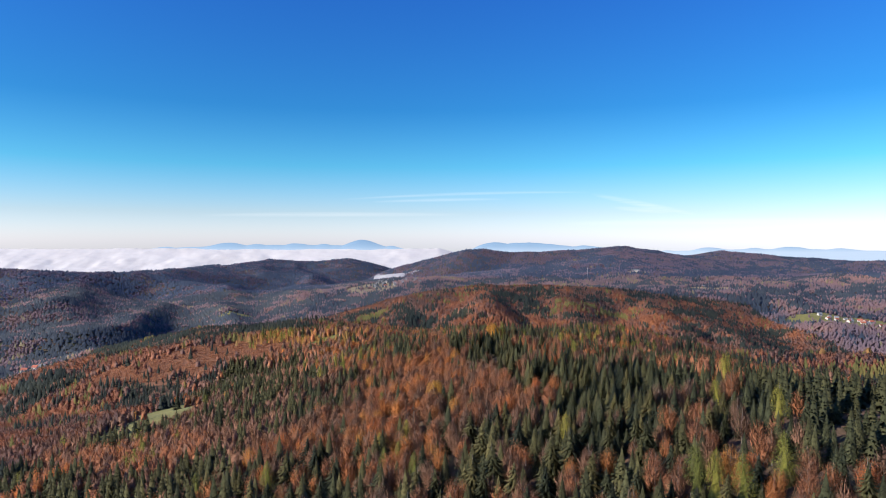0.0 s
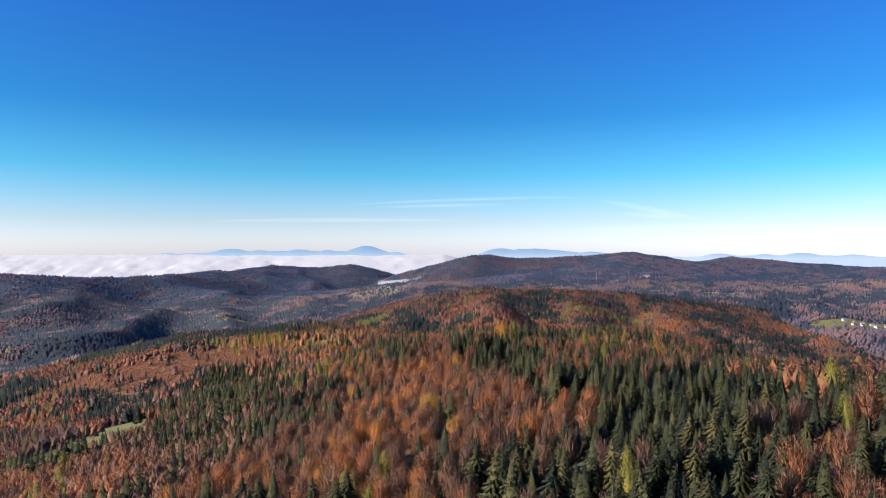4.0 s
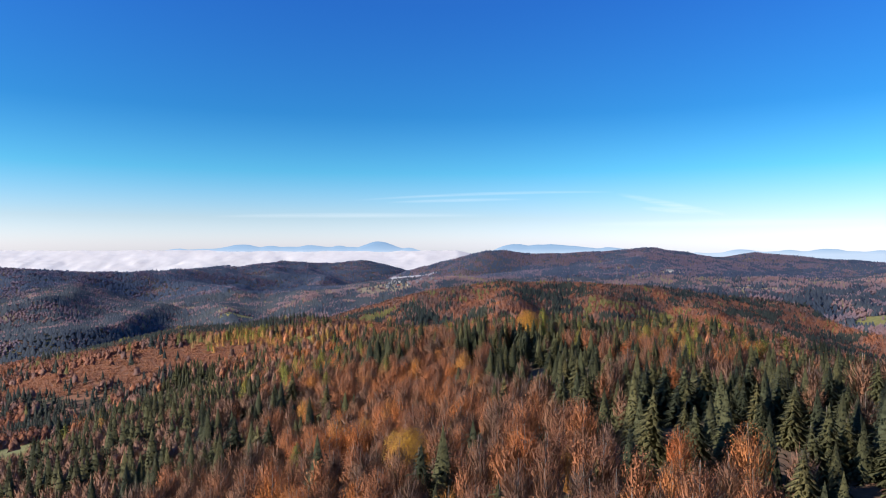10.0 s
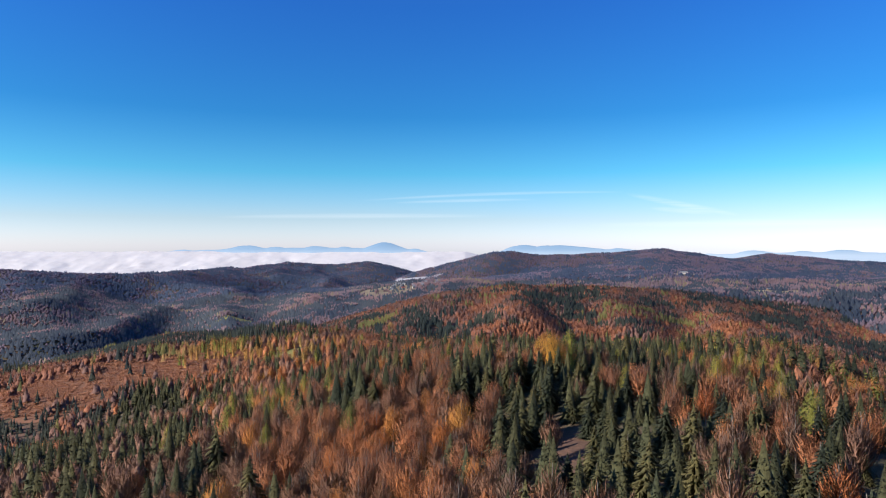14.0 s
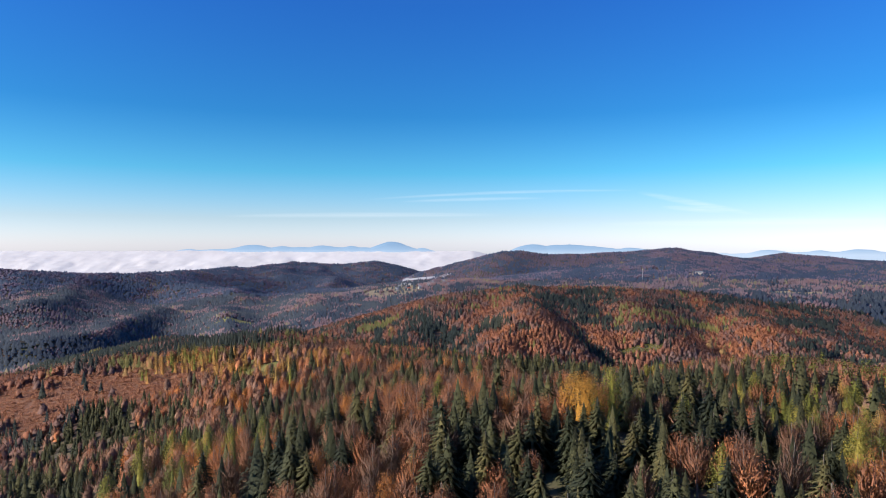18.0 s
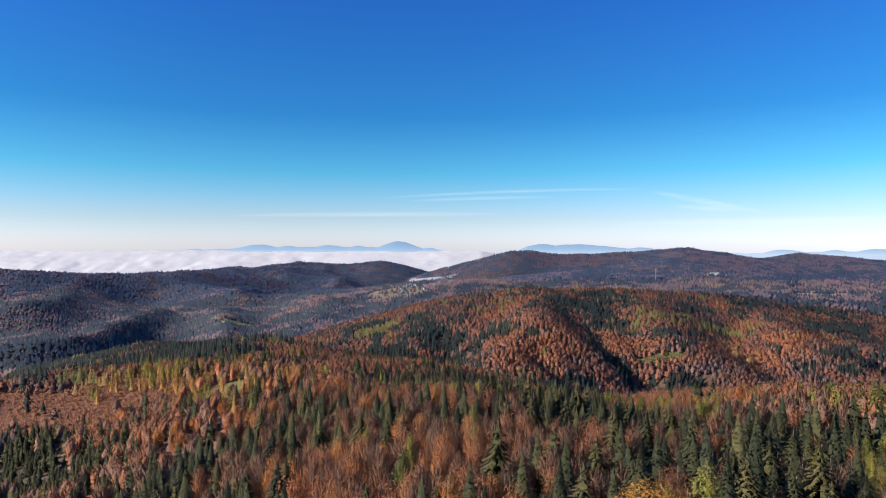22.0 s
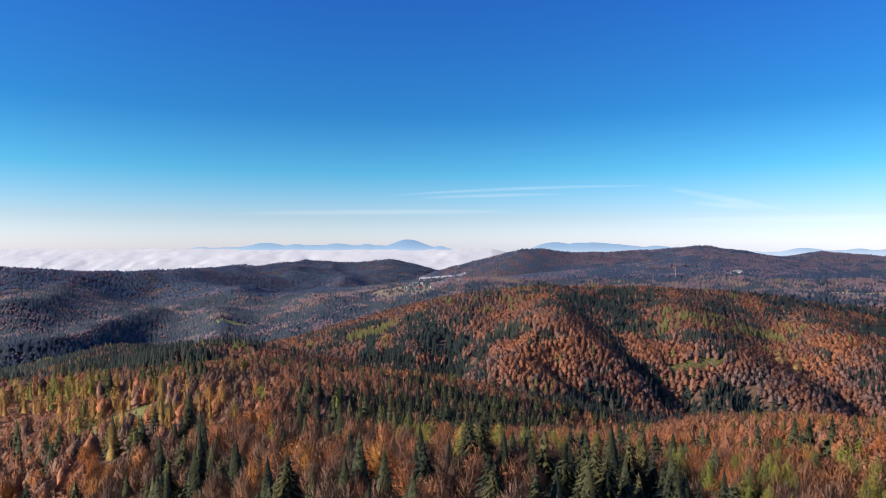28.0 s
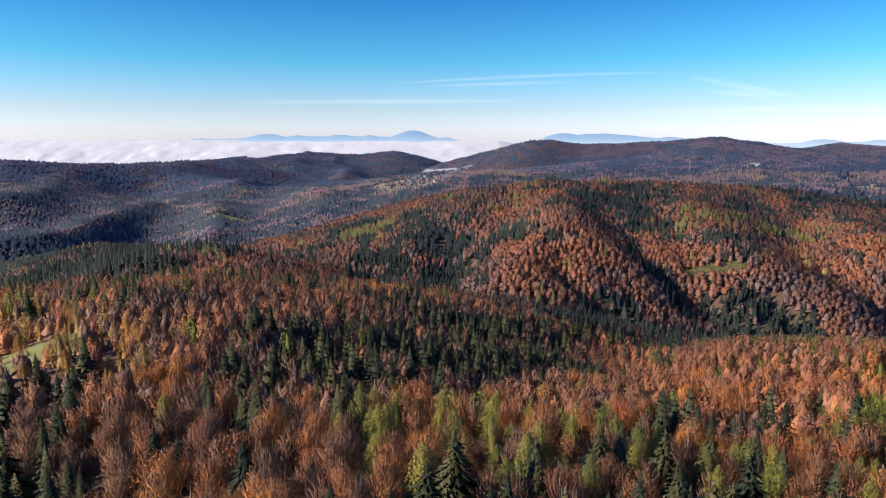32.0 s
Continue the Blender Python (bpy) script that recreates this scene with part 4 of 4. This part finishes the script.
bracken(-300, 712, 160, 54, 9000, M_BRACKEN, "bracken", "orange brown bracken and young beech scrub on an open slope")
bracken(-88, 560, 38, 85, 1100, M_BRACKEN, "bracken", "orange bracken between scattered trees")
bracken(-95, 435, 34, 32, 420, M_BRACKEN, "bracken", "orange bracken in a gap of the young spruce wood")
bracken(105, 475, 50, 60, 500, M_GREEN, "scrub", "young yellow green larch scrub")
bracken(215, 1100, 36, 13, 420, M_GREEN, "scrub", "olive green scrub on a felled slope")


def meadow(name, cx, cy, rx, ry, mat, label, lift=0.25):
    """An uneven patch of open grass that follows the ground."""
    n, rings = 40, 8
    a = np.arange(n) * 6.283 / n
    edge = 0.8 + 0.35 * value_noise(np.cos(a) * 3 + cx, np.sin(a) * 3 + cy, 1.3, 5)
    V, F = [[cx, cy]], []
    for k in range(1, rings + 1):
        V += list(np.stack([cx + rx * edge * np.cos(a) * k / rings, cy + ry * edge * np.sin(a) * k / rings], 1))
    V = np.array(V)
    z = land(V[:, 0], V[:, 1]) + lift
    F = [(0, 1 + i, 1 + (i + 1) % n) for i in range(n)]
    for k in range(rings - 1):
        for i in range(n):
            p, q = 1 + k * n + i, 1 + k * n + (i + 1) % n
            F += [(p, p + n, q + n), (p, q + n, q)]
    tagged(mesh_object(name, np.column_stack([V, z]), np.array(F), mat), label, "meadow", kind="structure")


for (cx, cy, rx, ry), mat, label in zip(CLEARINGS, [M_GRASS, M_GRASS, M_GRASS, M_GRASS, M_GRASS, M_FELLED, M_DRY, M_GRASS, M_GRASS, M_DRY, M_DRY, M_GRASS],
                                        ["small green clearing in the forest", "green clearing sloping down between the trees", "grass glade among golden larches", "grass strip among golden larches", "narrow grass strip below the larches",
                                         "felled clearing with dry grass", "dry hillside pasture round a village", "green meadow with scattered houses", "green valley meadow",
                                         "open ground by a large building", "dry forest clearing with a cabin", "valley meadow with farmhouses"]):
    meadow("meadow", cx, cy, rx * 1.05, ry * 1.05, mat, label, 0.25 if cy < 1200 else 1.0)

meadow("bracken_slope", -300, 712, 165, 58, rough_material("withered bracken", (0.10, 0.042, 0.022), (0.20, 0.082, 0.036), 0.25), "open slope of withered orange bracken")

# ---------------- fog in the valleys ----------------


def billow(x, y, size, seed):
    return 1 - np.abs(2 * value_noise(x, y, size, seed) - 1)


gx, gy = np.meshgrid(np.linspace(-4900, 420, 260), np.linspace(4420, 4915, 60))
t = (gy - 4420) / 495
# the sheet tilts up to its far edge to fit the camera's view
gz = -90 + 217 * t + (value_noise(gx, gy, 170, 21) * 24 + value_noise(gx, gy, 75, 22) * 15 + value_noise(gx, gy, 36, 23) * 6) * (1.1 - 0.75 * t)
gz = gz - np.clip(gx + 20, 0, None) * 0.22
i = (np.arange(59)[:, None] * 260 + np.arange(259)[None, :]).ravel()
tagged(mesh_object("fog_bank", np.stack([gx.ravel(), gy.ravel(), gz.ravel()], 1), np.stack([i, i + 1, i + 261, i + 260], 1), M_FOG),
       "white sea of fog filling the far valley", "fog", kind="stuff")
gx, gy = np.meshgrid(np.linspace(-420, 200, 70), np.linspace(3800, 4090, 80))
gz = 6 + 0.12 * (gx + 100) + billow(gx, gy, 170, 24) * 12 + billow(gx, gy, 60, 25) * 9 - np.clip(gx - 60, 0, None) * 0.45 - np.clip(3900 - gy, 0, None) * 0.4
i = (np.arange(79)[:, None] * 70 + np.arange(69)[None, :]).ravel()
tagged(mesh_object("fog_tongue", np.stack([gx.ravel(), gy.ravel(), gz.ravel()], 1), np.stack([i, i + 1, i + 71, i + 70], 1), M_MIST),
       "tongue of white fog creeping up a valley", "fog", kind="stuff")

# ---------------- far mountains: glowing backdrop at 4.9 km, placed to fit the view ---
M_RANGE, nt, bsdf = material("glowing blue mountain backdrop")
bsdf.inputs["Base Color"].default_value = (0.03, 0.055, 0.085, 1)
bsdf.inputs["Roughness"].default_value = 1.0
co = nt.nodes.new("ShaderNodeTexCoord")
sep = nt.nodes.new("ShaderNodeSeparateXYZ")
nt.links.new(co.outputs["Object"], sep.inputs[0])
# painted haze: the emission turns paler towards the foot
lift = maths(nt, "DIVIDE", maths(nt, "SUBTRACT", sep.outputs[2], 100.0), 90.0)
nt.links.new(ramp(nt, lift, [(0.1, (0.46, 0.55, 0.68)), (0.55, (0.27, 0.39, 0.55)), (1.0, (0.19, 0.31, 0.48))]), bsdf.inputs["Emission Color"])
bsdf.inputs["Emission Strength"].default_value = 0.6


def mountain_range(name, x0, x1, y, foot, humps, label, seed):
    """A long range: its crest is a sum of humps (x, height, half-width)."""
    xs = np.linspace(x0, x1, 200)
    crest = np.full(xs.shape, foot)
    for hx, hh, hw in humps:
        crest = np.maximum(crest, foot + (hh - foot) / (1 + ((xs - hx) / hw) ** 2))
    ends = np.clip(np.minimum(xs - x0, x1 - xs) / 260, 0, 1)
    crest = foot + (crest - foot) * ends * ends * (3 - 2 * ends)
    crest = crest + (value_noise(xs, xs * 0, 60, seed) - 0.5) * 5 + (value_noise(xs, xs * 0, 22, seed + 1) - 0.5) * 2
    rows, V = 8, []
    for k in range(rows):
        t = k / (rows - 1)
        V.append(np.stack([xs, y - 70 * (1 - t) + (value_noise(xs, xs * 0 + 50 * k, 120, seed + 2) - 0.5) * 18 * (1 - t), foot - 60 + (crest - foot + 60) * t], 1))
    V.append(np.stack([xs, np.full(xs.shape, y + 12.0), np.full(xs.shape, foot - 60.0)], 1))
    i = (np.arange(rows)[:, None] * 200 + np.arange(199)[None, :]).ravel()
    tagged(mesh_object(name, np.concatenate(V), np.stack([i, i + 1, i + 201, i + 200], 1), M_RANGE), label, "mountains", kind="structure")


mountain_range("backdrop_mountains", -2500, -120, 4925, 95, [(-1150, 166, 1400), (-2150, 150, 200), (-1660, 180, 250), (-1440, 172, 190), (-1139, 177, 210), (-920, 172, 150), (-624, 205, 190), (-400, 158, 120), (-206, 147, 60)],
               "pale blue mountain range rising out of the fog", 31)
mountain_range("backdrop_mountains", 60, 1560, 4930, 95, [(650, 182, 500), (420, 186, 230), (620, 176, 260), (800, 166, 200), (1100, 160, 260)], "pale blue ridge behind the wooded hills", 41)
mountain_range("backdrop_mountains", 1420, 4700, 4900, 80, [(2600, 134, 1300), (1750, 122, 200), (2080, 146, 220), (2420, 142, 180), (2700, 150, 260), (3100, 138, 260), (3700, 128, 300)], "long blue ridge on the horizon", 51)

# ---------------- thin high clouds ----------------
M_CIRRUS, nt, bsdf = material("thin glowing ice cloud")
co = nt.nodes.new("ShaderNodeTexCoord")
mp = node(nt, "ShaderNodeMapping", Scale=(5.0, 1.0, 26.0))
nt.links.new(co.outputs["Generated"], mp.inputs["Vector"])
nz = node(nt, "ShaderNodeTexNoise", Scale=1.0, Detail=5.0, Roughness=0.6)
nt.links.new(mp.outputs[0], nz.inputs["Vector"])
sep = nt.nodes.new("ShaderNodeSeparateXYZ")
nt.links.new(co.outputs["UV"], sep.inputs[0])


def hump(sock):
    return maths(nt, "MULTIPLY", maths(nt, "MULTIPLY", sock, maths(nt, "SUBTRACT", 1.0, sock)), 4.0)


soft = maths(nt, "MULTIPLY", maths(nt, "POWER", hump(sep.outputs[0]), 0.8), maths(nt, "POWER", hump(sep.outputs[1]), 1.5))
fac = maths(nt, "MULTIPLY", soft, maths(nt, "SUBTRACT", maths(nt, "MULTIPLY", nz.outputs[0], 1.5), 0.3))
# the streaks glow by emission in place of sunlight on ice
em = node(nt, "ShaderNodeEmission", Color=(0.95, 0.97, 1.0, 1), Strength=0.62)
tp = nt.nodes.new("ShaderNodeBsdfTransparent")
mx_ = nt.nodes.new("ShaderNodeMixShader")
nt.links.new(maths(nt, "MULTIPLY", fac, 0.36), mx_.inputs[0])
nt.links.new(tp.outputs[0], mx_.inputs[1])
nt.links.new(em.outputs[0], mx_.inputs[2])
nt.links.new(mx_.outputs[0], nt.nodes["Material Output"].inputs[0])


def cirrus(x0, z0, x1, z1, thick, sag, y):
    n = 40
    V, F, uv = [], [], []
    for k in range(n + 1):
        t = k / n
        x, z = x0 + (x1 - x0) * t, z0 + (z1 - z0) * t + sag * 4 * t * (1 - t)
        w = thick * (0.5 + 0.5 * math.sin(3.14 * t))
        V += [(x, y, z - w), (x, y, z + w)]
    for k in range(n):
        F.append((2 * k, 2 * k + 2, 2 * k + 3, 2 * k + 1))
        uv += [(k / n, 0), ((k + 1) / n, 0), ((k + 1) / n, 1), (k / n, 1)]
    ob = mesh_object("backdrop_cloud", np.array(V), np.array(F), M_CIRRUS)
    lay_uv = ob.data.uv_layers.new(name="uv")
    lay_uv.data.foreach_set("uv", np.array(uv, np.float32).ravel())
    ob.visible_shadow = False
    tagged(ob, "thin white streak of high ice cloud", "cloud", kind="structure")


cirrus(-800, 516, 1150, 574, 15, 18, 4936)
cirrus(-560, 498, 500, 520, 16, 6, 4933)
cirrus(1160, 562, 1980, 404, 30, -4, 4934)
cirrus(1330, 455, 1800, 420, 26, 0, 4937)
cirrus(-1900, 396, 200, 400, 24, 5, 4938)
cirrus(900, 330, 3300, 360, 34, 0, 4939)

# ---------------- buildings ----------------
M_WALL = rough_material("pale render", (0.34, 0.32, 0.29), (0.46, 0.43, 0.4), 0.6, 0.9, 0.1)
M_TIMBER = rough_material("brown timber", (0.11, 0.065, 0.04), (0.22, 0.13, 0.08), 1.2)
M_RED = rough_material("red roof tiles", (0.22, 0.06, 0.04), (0.36, 0.11, 0.07), 1.5)
M_SLATE = rough_material("grey roof sheets", (0.10, 0.105, 0.12), (0.19, 0.195, 0.21), 0.8, 0.6)
M_GLASS, nt, bsdf = material("window glass")
bsdf.inputs["Base Color"].default_value = (0.02, 0.025, 0.03, 1)
bsdf.inputs["Roughness"].default_value = 0.08
M_STEEL = rough_material("painted steel", (0.3, 0.3, 0.31), (0.42, 0.42, 0.43), 2.0, 0.5)


def part(name, bm, mat, parent, label=""):
    me = bpy.data.meshes.new(name)
    bm.to_mesh(me)
    bm.free()
    me.materials.append(mat)
    ob = new(name, me)
    ob.parent = parent
    if label:
        tagged(ob, label)
    return ob


def box(sx, sy, sz, x=0.0, y=0.0, z=0.0, bevel=0.0):
    bm = bmesh.new()
    bmesh.ops.create_cube(bm, size=1, matrix=Matrix.Translation((x, y, z + sz / 2)) @ Matrix.Diagonal((sx, sy, sz, 1)))
    if bevel:
        bmesh.ops.bevel(bm, geom=bm.edges[:], offset=bevel, segments=1, affect="EDGES")
    return bm


def gable(sx, sy, rise, z, over, thick=0.3):
    """A saddle roof with eaves, its ridge along x."""
    bm = bmesh.new()
    hx, hy = sx / 2 + over, sy / 2 + over
    drop = rise * over / (sy / 2)
    prof = [(-hy, z - drop), (0, z + rise), (hy, z - drop), (hy, z - drop + thick), (0, z + rise + thick), (-hy, z - drop + thick)]
    a = [bm.verts.new((-hx, y, h)) for y, h in prof]
    b = [bm.verts.new((hx, y, h)) for y, h in prof]
    bm.faces.new(a)
    bm.faces.new(b[::-1])
    for k in range(6):
        bm.faces.new((a[k], b[k], b[(k + 1) % 6], a[(k + 1) % 6]))
    bmesh.ops.recalc_face_normals(bm, faces=bm.faces[:])
    return bm


def walls(sx, sy, h, rise):
    """House body with gable ends, its foot sunk into the slope."""
    bm = bmesh.new()
    prof = [(-sy / 2, -2.5), (sy / 2, -2.5), (sy / 2, h), (0, h + rise), (-sy / 2, h)]
    a = [bm.verts.new((-sx / 2, y, z)) for y, z in prof]
    b = [bm.verts.new((sx / 2, y, z)) for y, z in prof]
    bm.faces.new(a)
    bm.faces.new(b[::-1])
    for k in range(5):
        bm.faces.new((a[k], b[k], b[(k + 1) % 5], a[(k + 1) % 5]))
    bmesh.ops.recalc_face_normals(bm, faces=bm.faces[:])
    return bm


def house(sx, sy, h, rise, wall_mat, roof_mat, label):
    root = tagged(new("house"), label, "house", "houses of the valley")
    part("wall", walls(sx, sy, h, rise), wall_mat, root)
    part("roof", gable(sx, sy, rise, h, 0.6), roof_mat, root)
    part("chimney", box(0.7, 0.7, 2.0, sx * 0.2, sy * 0.12, h + rise * 0.7, 0.05), M_WALL, root)
    for k in range(3):
        w = part("window", box(1.1, 0.12, 1.3, (k - 1) * sx * 0.3, -sy / 2 - 0.03, h * 0.42), M_GLASS, root)
        part("window_sill", box(1.3, 0.2, 0.12, (k - 1) * sx * 0.3, -sy / 2 - 0.1, h * 0.42 - 0.14), M_STEEL, w)
    part("door", box(1.0, 0.12, 2.1, sx * 0.42, -sy / 2 - 0.03, 0.0), M_TIMBER, root)
    return root


HOUSES = [house(11, 8, 5, 3.2, M_WALL, M_RED, "white rendered house with a red gable roof"), house(10, 8, 4.6, 3.4, M_WALL, M_SLATE, "white rendered house with a grey gable roof"),
          house(9, 7, 4.2, 3.6, M_TIMBER, M_SLATE, "brown timber house with a grey gable roof")]
placed = set()


def put_house(kind, x, y, turn, size=1.0):
    m = pose(x, y, float(land(x, y)) + 0.3, 0, 0, turn)
    if kind in placed:
        ob = copy_thing(HOUSES[kind], m)
    else:
        placed.add(kind)
        ob = HOUSES[kind]
        ob.matrix_basis = m
    ob.scale = (size, size, size)


hr = random.Random(4)
for k in range(30):
    put_house(hr.choice([0, 1, 2, 2]), -235 + 165 * (k % 6) / 5 + hr.uniform(-14, 14), 2262 + 24 * (k // 6) + hr.uniform(-9, 9), hr.uniform(-30, 40), hr.uniform(0.8, 1.1))
for k in range(16):
    put_house(hr.choice([0, 0, 1]), 850 + 95 * (k % 8) / 7 + hr.uniform(-6, 6), 1352 + 34 * (k // 8) + 0.35 * 95 * (1 - (k % 8) / 7) + hr.uniform(-8, 8), hr.uniform(-25, 30), hr.uniform(0.7, 0.9))
for x, y, k in ((-832, 1258, 0), (-815, 1266, 0), (-795, 1256, 1)):
    put_house(k, x, y, hr.uniform(-20, 20), 1.1)


def hotel(x, y):
    root = tagged(new("mountain_lodge"), "long mountain lodge with pale walls and a grey roof", "building")
    root.matrix_basis = pose(x, y, float(land(x, y)), 0, 0, -12)
    root.scale = (0.55, 0.55, 0.55)
    part("wall", walls(46, 14, 11, 5), M_WALL, root)
    part("roof", gable(46, 14, 5, 11, 1.0, 0.4), M_SLATE, root)
    part("annex", walls(26, 9, 4, 1.5), M_WALL, root, "low white annex").location = (8, -16, 0)
    part("annex_roof", gable(26, 9, 1.5, 4, 0.5), M_SLATE, root).location = (8, -16, 0)
    for row in range(3):
        for k in range(10):
            part("window", box(1.8, 0.14, 1.6, -20 + 4.4 * k, -7.04, 1.6 + 3.2 * row), M_GLASS, root)


hotel(776, 2530)


def cabin(x, y):
    root = tagged(new("forest_cabin"), "small timber cabin at the edge of a clearing", "cabin")
    root.matrix_basis = pose(x, y, float(land(x, y)), 0, 0, 20)
    part("wall", walls(8, 6, 4, 2.6), M_TIMBER, root)
    part("roof", gable(8, 6, 2.6, 4, 0.6), M_SLATE, root)
    part("door", box(1.0, 0.12, 2.0, 1.5, -3.03, 0), M_WALL, root)


cabin(806, 1950)


def mast(x, y, h):
    """A lattice mast: three legs, rungs and a drum aerial."""
    root = tagged(new("radio_mast"), "slender grey lattice mast above the forest", "mast")
    root.matrix_basis = pose(x, y, float(land(x, y)))
    legs = [(0.9 * math.cos(a), 0.9 * math.sin(a)) for a in (0.3, 2.4, 4.5)]
    for lx, ly in legs:
        part("leg", box(0.3, 0.3, h, lx, ly, -1), M_STEEL, root)
    for k in range(int(h / 3)):
        part("rung", box(1.5, 1.2, 0.15, 0, 0, 2 + 3 * k), M_STEEL, root)
    part("aerial", box(0.9, 0.9, 1.6, 0.0, 0.0, h - 3, 0.2), M_STEEL, root)


mast(560, 2440, 38)
